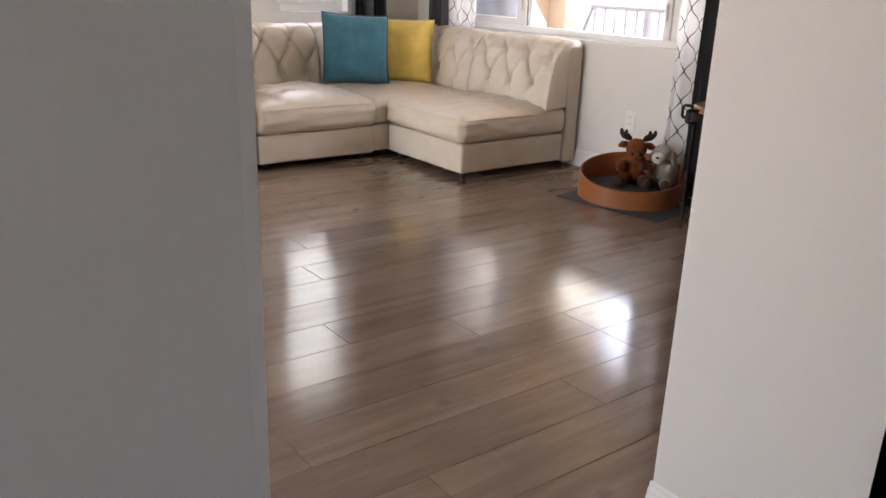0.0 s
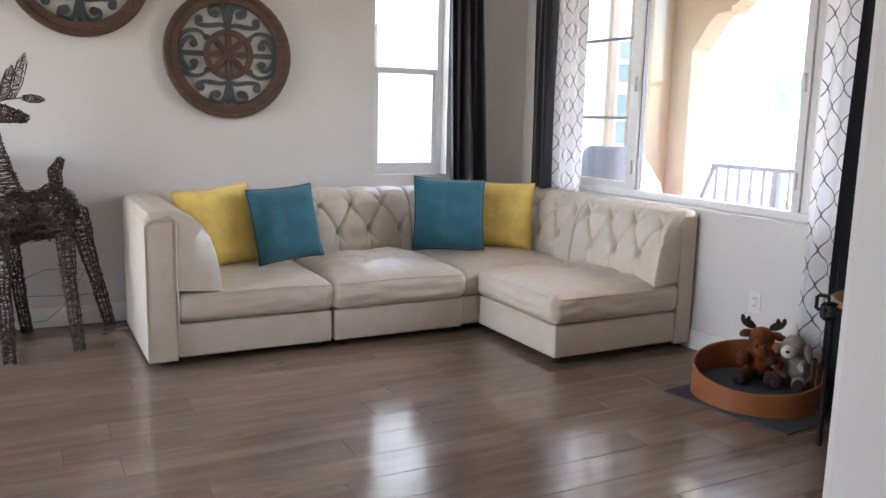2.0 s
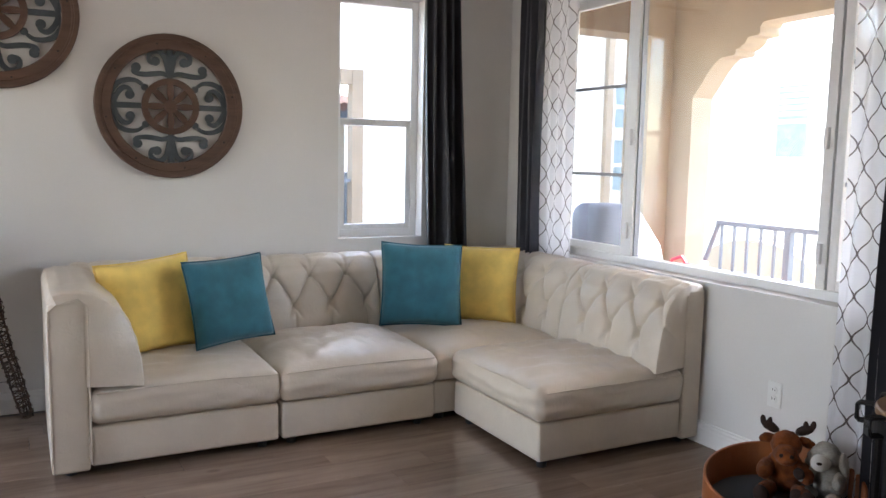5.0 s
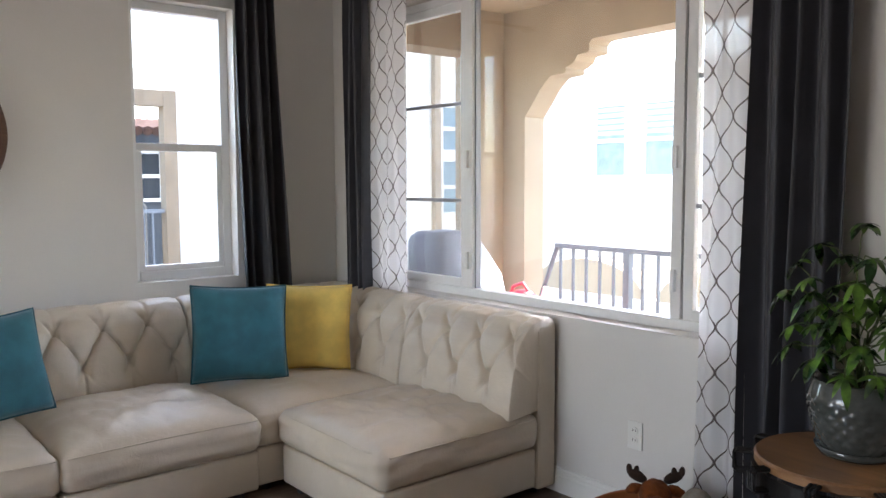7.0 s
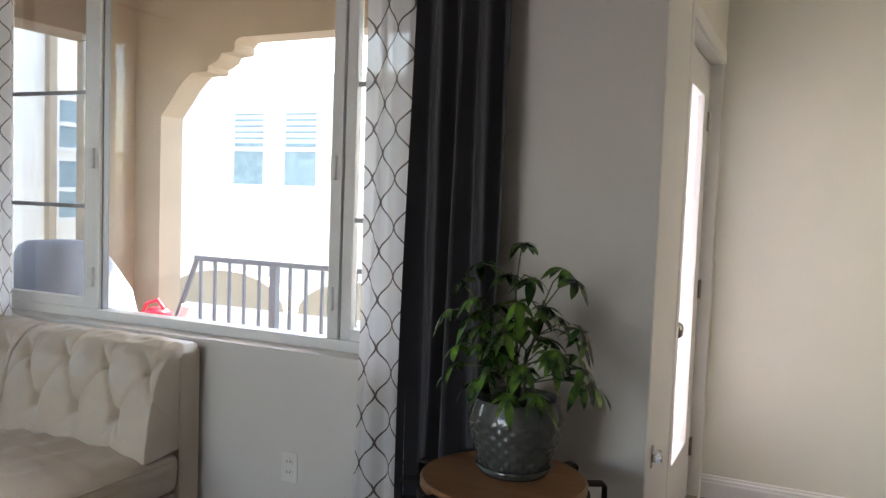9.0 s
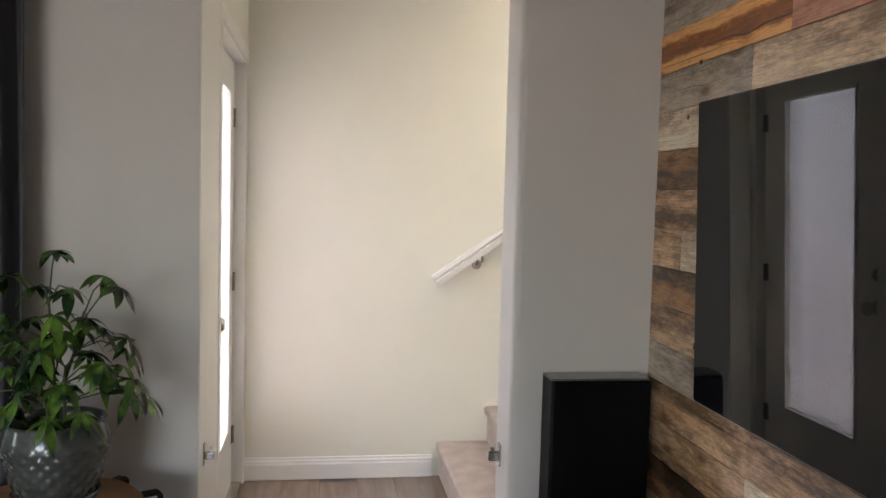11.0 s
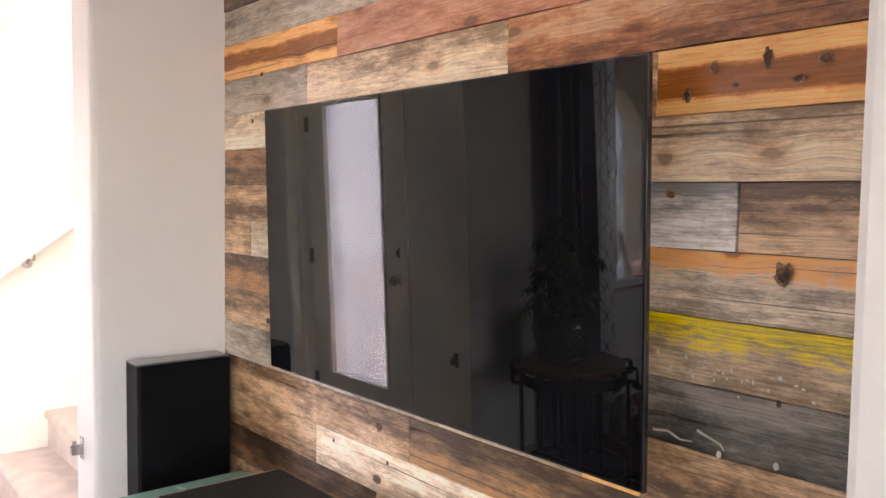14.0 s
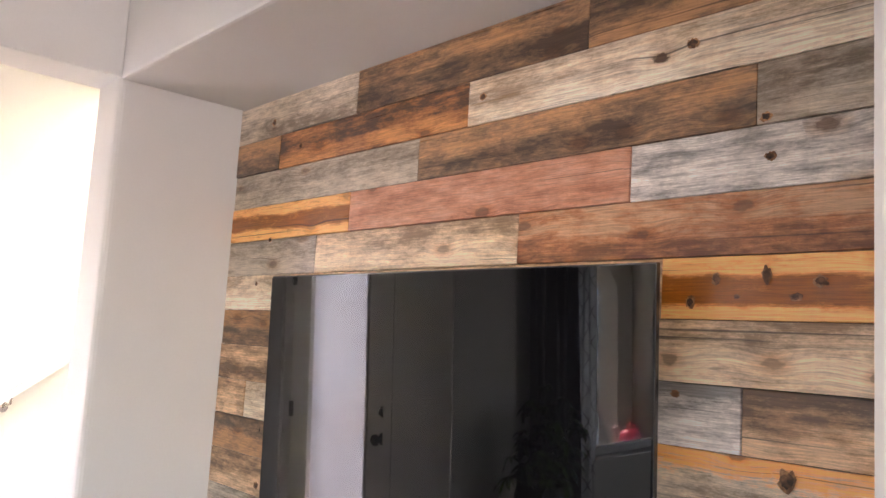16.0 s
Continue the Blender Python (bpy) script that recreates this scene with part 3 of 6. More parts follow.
# ---- rooms ----
W1 = (2.60, 3.165, 0.862, 2.335)     # window in the north wall: x0, x1, z0, z1
W2 = (3.10, 5.37, 0.795, 2.345)      # window in the east wall: y0, y1, z0, z1
floor = structure("floor", box(-2.6, 5.33, -1.6, YA, -0.12, -0.004), M_GROOVE, label="dark underlay beneath oak laminate planks", category="floor")
structure("ceiling", box(-2.6, NX1 + 0.125, -1.6, 6.0, H, H + 0.1), M_CEIL, label="white painted ceiling", category="ceiling")
structure("ceiling_hall", box(NX1 + 0.127, 5.55, 0.75, 6.0, H, H + 0.1), M_CEIL, label="white painted hall ceiling", category="ceiling")
structure("wall_stairwell_west", box(NX1, NX1 + 0.125, -1.72, 0.75, H + 0.002, 5.0), M_WALLC, label="cream stairwell wall", category="wall")
structure("wall_stairwell_south", box(NX1 + 0.127, XD, -1.74, -1.602, H, 5.0), M_WALLC, label="cream stairwell wall", category="wall")
structure("wall_stairwell_north", box(NX1 + 0.127, XD, 0.75, 0.85, H + 0.102, 5.0), M_WALLC, label="cream stairwell wall", category="wall")
bm = box(NX1, XD + 0.15, -1.74, -1.35, 5.0, 5.1)
box(NX1, XD + 0.15, 0.60, 0.85, 5.0, 5.1, bm=bm)
structure("ceiling_stairwell", bm, M_CEIL, label="white stairwell ceiling around a skylight", category="ceiling")
structure("wall_north", wall_with_hole("y", YA, YA + 0.17, -2.6, 4.0, -0.12, H, [W1]), M_WALL, label="off-white painted wall with a tall window", category="wall")
structure("wall_east", wall_with_hole("x", XB, XB + 0.19, YC, YA, -0.12, H, [W2]), M_WALL, label="off-white painted wall with a wide window", category="wall")
DX0, DX1, DZ = 4.30, 5.30, 2.06
structure("wall_balcony_door", wall_with_hole("y", YC, YC + 0.19, XB + 0.19, XD, -0.12, H, [(DX0, DX1, -0.12, DZ)]), M_WALLC, label="cream painted wall around the balcony door", category="wall")
structure("wall_stair_hall", box(XD, XD + 0.15, -1.6, YC + 0.19, -0.12, 5.0), M_WALLC, label="cream painted wall of the stair hall", category="wall")
structure("wall_niche_side", box(NX1, NX1 + 0.205, -1.6, NY, -0.12, H - 0.001, 0.032, 5), M_WALL, label="off-white wall between television niche and stairs", category="wall")
structure("wall_header", box(NX1, NX1 + 0.205, NY - 0.01, YC - 0.001, 2.318, H - 0.002, 0.008), M_WALL, label="header over the opening to the stairs", category="wall")
structure("soffit", box(NX0 - 0.12, NX1 + 0.002, YT - 0.1, NY - 0.003, NZ, H, 0.01), M_WALL, label="boxed soffit over the television niche", category="ceiling")
structure("wall_television", box(NX0 - 0.123, NX1 + 0.002, YT - 0.16, YT - 0.018, -0.12, H), M_GROOVE, label="backing behind reclaimed boards", category="wall")
structure("wall_pier", box(NX0 - 0.123, NX0, -1.6, 1.29, -0.12, H, 0.012), M_WALL, label="off-white wall end beside the television niche", category="wall")
structure("wall_hall", box(-2.6, 0.13, 0.72, 0.84, -0.12, H, 0.012), M_WALL, label="off-white wall end beside the passage", category="wall")
structure("wall_west", wall_with_hole("x", -2.72, -2.6, -1.6, YA, -0.12, H, [(3.3, 5.5, 0.3, 2.2)]), M_WALL, label="off-white painted wall", category="wall")
structure("wall_south", wall_with_hole("y", -1.72, -1.6, -2.6, XD, -0.12, H, [(-0.65, -0.27, 0.95, 1.95)]), M_WALL, label="off-white painted wall", category="wall")


structure("upper_storey", box(-2.72, NX1 - 0.005, -1.72, 6.0, H + 0.11, 6.2), M_STUCCOW, label="upper storey of the house", category="wall")
structure("upper_storey", box(NX1, 5.62, 0.86, 6.0, H + 0.11, 6.2), M_STUCCOW, label="upper storey of the house", category="wall")


def baseboard(p0, p1, inward, name="baseboard"):
    """Moulded skirting between two points of the plan; inward: unit vector into the room."""
    prof = [(0, 0), (0.014, 0), (0.014, 0.075), (0.011, 0.083), (0.011, 0.093), (0.006, 0.10), (0.006, 0.108), (0.0, 0.112)]
    bm = bmesh.new()
    a, b, n = Vector((*p0, 0)), Vector((*p1, 0)), Vector((*inward, 0))
    ra = [bm.verts.new(a + n * d + Vector((0, 0, z))) for d, z in prof]
    rb = [bm.verts.new(b + n * d + Vector((0, 0, z))) for d, z in prof]
    for i in range(len(prof)):
        j = (i + 1) % len(prof)
        bm.faces.new((ra[i], ra[j], rb[j], rb[i]))
    bm.faces.new(ra[::-1])
    bm.faces.new(rb)
    return structure(name, bm, M_TRIM, label="white moulded baseboard", category="baseboard")


baseboard((-2.6, YA), (XB, YA), (0, -1))
baseboard((XB, YC), (XB, YA), (-1, 0))
baseboard((XD, 1.33), (XD, YC), (-1, 0))
baseboard((NX0 - 0.123, -1.6), (NX0 - 0.123, 1.29), (-1, 0))


# windows
def window_north():
    x0, x1, z0, z1 = W1
    y0, y1 = YA + 0.085, YA + 0.15
    w = tagged(new("window_1"), "white vinyl single-hung window", "window", kind="structure")
    f = 0.045
    part("window_frame", box(x0, x0 + f, y0, y1, z0, z1, 0.004), M_VINYL, w)
    part("window_frame", box(x1 - f, x1, y0, y1, z0, z1, 0.004), M_VINYL, w)
    part("window_frame", box(x0 + f, x1 - f, y0, y1, z1 - f, z1, 0.004), M_VINYL, w)
    part("window_sill", box(x0 + f, x1 - f, y0 - 0.004, y1, z0, z0 + 0.05, 0.004), M_VINYL, w)
    zm = 1.575
    part("meeting_rail", box(x0 + f, x1 - f, y0 + 0.004, y1 - 0.02, zm - 0.02, zm + 0.022, 0.004), M_VINYL, w)
    s = 0.03
    low = part("sash", box(x0 + f, x0 + f + s, y0 + 0.006, y1 - 0.02, z0 + 0.05, zm - 0.02, 0.003), M_VINYL, w)
    part("sash_stile", box(x1 - f - s, x1 - f, y0 + 0.006, y1 - 0.02, z0 + 0.05, zm - 0.02, 0.003), M_VINYL, low)
    part("sash_rail", box(x0 + f + s, x1 - f - s, y0 + 0.006, y1 - 0.02, z0 + 0.05, z0 + 0.08, 0.003), M_VINYL, low)
    part("sash_lock", box(2.87, 2.92, y0 - 0.012, y0 + 0.006, zm + 0.0, zm + 0.02, 0.004), M_VINYL, w)
    for lo, hi in ((z0 + 0.08, zm - 0.02), (zm + 0.022, z1 - f)):
        g = part("pane", box(x0 + f + 0.004, x1 - f - 0.004, y1 - 0.035, y1 - 0.031, lo, hi), M_GLASS, w)
        g.visible_shadow = False


def window_east():
    a0, a1, z0, z1 = W2
    xi, xo = XB + 0.10, XB + 0.165
    w = tagged(new("window_2"), "wide white vinyl sliding window with gridded side sashes", "window", kind="structure")
    f = 0.042
    part("window_frame", box(xi, xo, a0, a0 + f, z0, z1, 0.004), M_VINYL, w)
    part("window_frame", box(xi, xo, a1 - f, a1, z0, z1, 0.004), M_VINYL, w)
    part("window_frame", box(xi, xo, a0 + f, a1 - f, z1 - f, z1, 0.004), M_VINYL, w)
    part("window_sill", box(xi - 0.004, xo, a0 + f, a1 - f, z0, z0 + f, 0.004), M_VINYL, w)
    m0, m1 = 3.47, 4.71
    for c in (m0, m1):
        part("mullion", box(xi + 0.003, xo - 0.002, c - 0.024, c + 0.024, z0 + f, z1 - f, 0.004), M_VINYL, w)
    part("seal", box(xi + 0.02, xo - 0.012, m1 - 0.034, m1 - 0.024, z0 + f, z1 - f), M_GRID, w)
    part("seal", box(xi + 0.02, xo - 0.012, m0 - 0.034, m0 - 0.024, z0 + f, z1 - f), M_GRID, w)
    g = part("pane", box(xi + 0.045, xi + 0.049, m0 + 0.024, m1 - 0.034, z0 + f, z1 - f), M_GLASS, w)
    g.visible_shadow = False
    for lo, hi in ((a0 + f, m0 - 0.034), (m1 + 0.024, a1 - f)):
        s = 0.044
        sa = part("sash", box(xi + 0.006, xo - 0.022, lo, lo + s, z0 + f, z1 - f, 0.004), M_VINYL, w)
        part("sash_stile", box(xi + 0.006, xo - 0.022, hi - s, hi, z0 + f, z1 - f, 0.004), M_VINYL, sa)
        part("sash_rail", box(xi + 0.006, xo - 0.022, lo + s, hi - s, z0 + f, z0 + f + s, 0.004), M_VINYL, sa)
        part("sash_rail", box(xi + 0.006, xo - 0.022, lo + s, hi - s, z1 - f - s, z1 - f, 0.004), M_VINYL, sa)
        pz0, pz1 = z0 + f + s, z1 - f - s
        g = part("pane", box(xi + 0.026, xi + 0.030, lo + s, hi - s, pz0, pz1), M_GLASS, w)
        g.visible_shadow = False
        if hi > 4:
            g = part("insect_screen", box(xi + 0.046, xi + 0.048, lo + s, hi - s, pz0, pz1), M_SCREENMESH, sa)
            g.visible_shadow = False
        for zb in (1.288, 1.79):
            part("grid_bar", box(xi + 0.018, xi + 0.0255, lo + s, hi - s, zb - 0.009, zb + 0.009), M_GRID, sa)
        part("grid_bar", box(xi + 0.0175, xi + 0.0253, (lo + hi) / 2 - 0.009, (lo + hi) / 2 + 0.009, pz0, pz1), M_GRID, sa) if hi < 4 else None
    for c, zc in ((m1 + 0.01, 1.50), (m1 + 0.01, 0.98), (m0 + 0.006, 1.48), (m0 + 0.006, 0.99)):
        part("latch", box(xi - 0.014, xi + 0.004, c - 0.01, c + 0.01, zc - 0.045, zc + 0.045, 0.004), M_VINYL, w)
    part("pull", box(xi - 0.006, xi + 0.007, a1 - 0.075, a1 - 0.06, 0.93, 0.99, 0.003), M_VINYL, w)


window_north()
window_east()


# balcony door, closed, with a tall frosted lite
def balcony_door():
    d = tagged(new("door_1"), "closed cream balcony door with a tall frosted glass lite", "door", kind="structure")
    yf = YC + 0.058
    yb = yf + 0.045
    jam = 0.02
    for lo, hi in ((DX0, DX0 + jam), (DX1 - jam, DX1)):
        part("door_jamb", box(lo, hi, YC + 0.002, YC + 0.188, 0, DZ, 0.002), M_TRIM, d)
    part("door_jamb", box(DX0 + jam, DX1 - jam, YC + 0.002, YC + 0.188, DZ - jam, DZ, 0.002), M_TRIM, d)
    x0, x1 = DX0 + jam + 0.003, DX1 - jam - 0.003
    gx0, gx1, gz0, gz1 = x0 + 0.20, x1 - 0.175, 0.30, 1.895
    for a, b, c, e in ((x0, gx0, 0.012, DZ - 0.024), (gx1, x1, 0.012, DZ - 0.024), (gx0, gx1, 0.012, gz0), (gx0, gx1, gz1, DZ - 0.024)):
        part("leaf_panel", box(a, b, yf, yb, c, e, 0.001), M_TRIM, d)
    for a, b, c, e in ((gx0, gx0 + 0.02, gz0, gz1), (gx1 - 0.02, gx1, gz0, gz1), (gx0 + 0.02, gx1 - 0.02, gz0, gz0 + 0.02), (gx0 + 0.02, gx1 - 0.02, gz1 - 0.02, gz1)):
        part("glazing_bead", box(a, b, yf - 0.008, yf + 0.02, c, e, 0.004), M_TRIM, d)
    g = part("pane", box(gx0 + 0.02, gx1 - 0.02, yf + 0.02, yf + 0.026, gz0 + 0.02, gz1 - 0.02), M_FROST, d)
    g.visible_shadow = False
    kx = x0 + 0.065
    bm = moved(lathe([(0.001, 0), (0.032, 0), (0.033, 0.004), (0.028, 0.008), (0.013, 0.012), (0.011, 0.03), (0.02, 0.036), (0.029, 0.046), (0.029, 0.058), (0.02, 0.068), (0.001, 0.07)], 24), pose(kx, yf, 0.93, 90))
    part("door_knob", bm, M_SILVER, d, "satin nickel knob", True)
    bm = moved(lathe([(0.001, 0), (0.03, 0), (0.03, 0.006), (0.018, 0.012), (0.001, 0.013)], 24), pose(kx, yf, 1.07, 90))
    box(kx - 0.004, kx + 0.004, yf - 0.032, yf - 0.012, 1.055, 1.085, 0.003, bm=bm)
    part("deadbolt", bm, M_SILVER, d, "satin nickel thumb turn", False)
    for hz in (0.25, 1.0, 1.78):
        bm = cyl((x1 + 0.002, yf - 0.006, hz - 0.045), (x1 + 0.002, yf - 0.006, hz + 0.045), 0.006, seg=10)
        box(x1 - 0.03, x1 - 0.002, yf - 0.0025, yf + 0.001, hz - 0.045, hz + 0.045, bm=bm)
        part("hinge", bm, M_SILVER, d)
    c = structure("trim", box(DX0 - 0.055, DX0 + 0.012, YC - 0.006, YC - 0.0005, 0.0, DZ + 0.05, 0.002), M_TRIM, label="white door casing", category="trim")
    structure("trim", box(DX0 + 0.014, XD - 0.002, YC - 0.0055, YC - 0.0005, DZ - 0.012, DZ + 0.05, 0.004), M_TRIM, label="white door casing", category="trim")
    structure("threshold", box(DX0, DX1, YC + 0.01, YC + 0.19, 0.0, 0.012, 0.003), M_SILVER, label="metal threshold under the balcony door", category="threshold")
    part("door_contact_sensor", box(x0 - 0.018, x0 + 0.004, yf - 0.016, yf - 0.001, 1.86, 1.95, 0.003), M_OUTLET, d)


balcony_door()
structure("trim", box(XB + 0.003, DX0 - 0.058, YC - 0.004, YC - 0.0005, 0.0, 2.32), M_TRIM, label="white painted return of the wall end", category="trim")


def gate_latch(x, y, z, side):
    t = thing("gate_latch", "small nickel gate catch screwed to the wall end", "latch", (x, y, z), "gate catches of the stairs")
    part("back_plate", box(-0.014, 0.014, -0.004 * side, 0.0, -0.035, 0.035, 0.001), M_SILVER, t)
    part("hook", box(-0.009, 0.009, -0.034 * side, -0.004 * side, -0.016, 0.006, 0.003), M_SILVER, t)
    part("lever", box(-0.004, 0.004, -0.03 * side, -0.02 * side, 0.006, 0.024, 0.001), M_SILVER, t)
    return t


gate_latch(3.90, YC - 0.0045, 0.595, 1)
gate_latch(NX1 + 0.125, NY + 0.0005, 0.592, -1)

# carpeted stairs going up beside the hall wall
stairs = tagged(new("stairs"), "beige carpeted stairs going up", "stairs", kind="structure")
for i in range(9):
    yn = 1.31 - 0.245 * i
    bm = box(NX1 + 0.127, XD - 0.002, yn - 0.28, yn - 0.02, -0.004 + 0.182 * i, 0.182 * (i + 1) - 0.02, 0)
    box(NX1 + 0.127, XD - 0.002, yn - 0.28, yn, 0.182 * (i + 1) - 0.045, 0.182 * (i + 1), 0.02, 3, bm=bm)
    part("step", bm, M_CARPET, stairs)
rail = thing("handrail", "white wooden stair handrail on metal brackets", "handrail")
p0, p1 = Vector((XD - 0.06, 1.345, 1.01)), Vector((XD - 0.06, -0.9, 2.60))
d = (p1 - p0).normalized()
bm = bmesh.new()
prof = [(-0.022, -0.03), (0.022, -0.03), (0.026, -0.005), (0.018, 0.0), (0.026, 0.012), (0.02, 0.03), (-0.02, 0.03), (-0.026, 0.012), (-0.018, 0.0), (-0.026, -0.005)]
upv = Vector((0, -d.z, d.y)) * -1
if upv.z < 0:
    upv = -upv
ra = [bm.verts.new(p0 + Vector((a, 0, 0)) + upv * b) for a, b in prof]
rb = [bm.verts.new(p1 + Vector((a, 0, 0)) + upv * b) for a, b in prof]
for i in range(len(prof)):
    j = (i + 1) % len(prof)
    bm.faces.new((ra[i], ra[j], rb[j], rb[i]))
bm.faces.new(ra)
bm.faces.new(rb[::-1])
part("grip", bm, M_TRIM, rail)
for s in (0.27, 1.6):
    q = p0 + d * s
    bm = tube([q - upv * 0.03, q - upv * 0.03 + Vector((0, 0, -0.03)), (XD - 0.004, q.y, q.z - 0.075)], 0.006, 8)
    cyl((XD - 0.006, q.y, q.z - 0.075), (XD, q.y, q.z - 0.075), 0.024, bm=bm)
    part("bracket", bm, M_SILVER, rail)

# outlet under the window
def outlet(m, name="wall_outlet"):
    t = thing(name, "white duplex power outlet on the wall", "outlet")
    part("cover_plate", box(-0.006, 0, -0.036, 0.036, -0.058, 0.058, 0.003), M_OUTLET, t)
    for z in (-0.02, 0.02):
        s = part("socket", moved(cyl((0, 0, 0), (-0.004, 0, 0), 0.0165, seg=20), pose(-0.006, 0, z)), M_OUTLET, t)
        part("slot", box(-0.0105, -0.0098, -0.008, -0.005, z - 0.002, z + 0.007), M_GROOVE, s)
        part("slot", box(-0.0105, -0.0098, 0.005, 0.008, z - 0.002, z + 0.007), M_GROOVE, s)
    t.matrix_basis = m
    return t


outlet(pose(XB, 3.572, 0.357))
outlet(pose(XB, 2.40, 0.40))


# ---- outside ----
structure("ground", box(-150, 150, 6.02, 300, -3.3, -3.1), M_GROUND, label="pale paving below the building", category="ground")
structure("ground", box(5.5, 300, -150, 6.02, -3.3, -3.1), M_GROUND, label="pale paving below the building", category="ground")
BX = 5.40      # inner line of the balcony's arcade
BT = 0.20      # depth of its pillar
YE = 5.786     # side of the arched opening
BYN = 6.01     # inside face of the balcony's end wall
structure("balcony_floor", box(XB + 0.195, BX + BT, YC + 0.195, BYN + 0.3, -0.25, -0.03), M_CONC, label="concrete balcony floor", category="balcony")
structure("balcony_ceiling", box(XB + 0.195, BX + BT, YC + 0.195, BYN + 0.28, 2.62, 2.8), M_STUCCO, label="tan stucco balcony ceiling", category="ceiling")
# end wall of the balcony with an opening near the house, and its pillar
structure("wall_balcony_end", wall_with_hole("y", BYN, BYN + 0.28, XB + 0.195, BX, -0.03, 2.62, [(XB + 0.195, 5.167, 0.728, 2.313)]), M_STUCCO, label="tan stucco end wall with an opening", category="wall")
steps = [(BYN + 0.28, -0.2), (YE, -0.2), (YE, 1.851), (YE - 0.03, 1.885), (YE - 0.09, 1.957), (YE - 0.145, 2.03), (YE - 0.205, 2.088), (YE - 0.255, 2.122),
         (YE - 0.375, 2.127), (YE - 0.39, 2.142), (YE - 0.39, 2.165), (YE - 0.425, 2.175), (YE - 0.47, 2.20), (YE - 0.495, 2.238),
         (YE - 0.58, 2.243), (YE - 0.595, 2.257), (YE - 0.595, 2.30), (YE - 0.62, 2.325), (YE - 0.66, 2.33), (YC + 0.2, 2.36), (YC + 0.2, 2.619), (BYN + 0.28, 2.619)]
structure("balcony_arch", prism(steps, BX, BX + BT, "x"), M_STUCCO, label="tan stucco pillar with a stepped corbel arch", category="arch")

br = thing("balcony_railing", "grey painted steel balcony railing", "railing", (0, 0, 0))
RX, RY = BX + 0.06, 5.52
part("top_rail", box(RX - 0.025, RX + 0.025, YC + 0.2, RY, 0.915, 0.95, 0.006), M_RAIL, br)
part("bottom_rail", box(RX - 0.015, RX + 0.015, YC + 0.2, YE - 0.002, 0.06, 0.085, 0.004), M_RAIL, br)
part("end_rail", tube([(RX, RY - 0.012, 0.935), (RX, RY + 0.17, 0.50), (RX, YE - 0.001, 0.42)], 0.017, 8), M_RAIL, br)
for i in range(29):
    y = RY - 0.04 - 0.118 * i
    if y < YC + 0.25:
        break
    w = 0.024 if i % 6 == 5 else 0.0085
    part("post" if i % 6 == 5 else "baluster", box(RX - w, RX + w, y - w, y + w, -0.03 if i % 6 == 5 else 0.085, 0.915), M_RAIL, br)

# covered grill on the balcony
gr = thing("covered_grill", "barbecue under a grey-blue fabric cover", "grill", (4.40, 5.50, -0.03))
rows = []
bm = bmesh.new()
lev = [(0.0, 0.36, 0.30), (0.25, 0.355, 0.295), (0.62, 0.345, 0.285), (0.80, 0.30, 0.26), (0.96, 0.20, 0.19), (1.02, 0.17, 0.16), (1.045, 0.14, 0.13)]
rnd = random.Random(4)
for z, a, b in lev:
    ring = []
    for k in range(40):
        t = 2 * math.pi * k / 40
        c, s = math.cos(t), math.sin(t)
        q = (abs(c) ** 5 + abs(s) ** 5) ** -0.2
        w = 1 + 0.025 * math.sin(9 * t + z * 3) * (1 - z / 1.2) + rnd.uniform(-0.006, 0.006)
        ring.append(bm.verts.new((1.06 * b * c * q * w, a * s * q * w, 1.06 * z)))
    rows.append(ring)
for ra, rb in zip(rows, rows[1:]):
    for k in range(40):
        bm.faces.new((ra[k], ra[(k + 1) % 40], rb[(k + 1) % 40], rb[k]))
bm.faces.new(rows[-1])
bm.faces.new(rows[0][::-1])
part("fabric_cover", bm, M_COVER, gr, smooth=True)

wc = thing("watering_can", "red plastic watering can with a pink spout", "watering can", (5.00, 5.40, -0.03))
part("stool_box", box(-0.11, 0.11, -0.11, 0.11, 0.0, 0.50, 0.015), M_PINK, wc)
part("can_body", moved(lathe([(0.085, 0), (0.09, 0.02), (0.085, 0.16), (0.05, 0.19)], 20), pose(0, 0, 0.50)), M_RED, wc, smooth=True)
part("spout", tube([(0.02, -0.07, 0.54), (0.03, -0.15, 0.63), (0.03, -0.19, 0.72)], 0.018, 8, taper=1.4), M_PINK, wc)
part("carry_handle", tube([(0, 0.08, 0.56), (0, 0.13, 0.63), (0, 0.09, 0.71), (0, 0.0, 0.74), (0, -0.05, 0.69)], 0.012, 8), M_RED, wc)


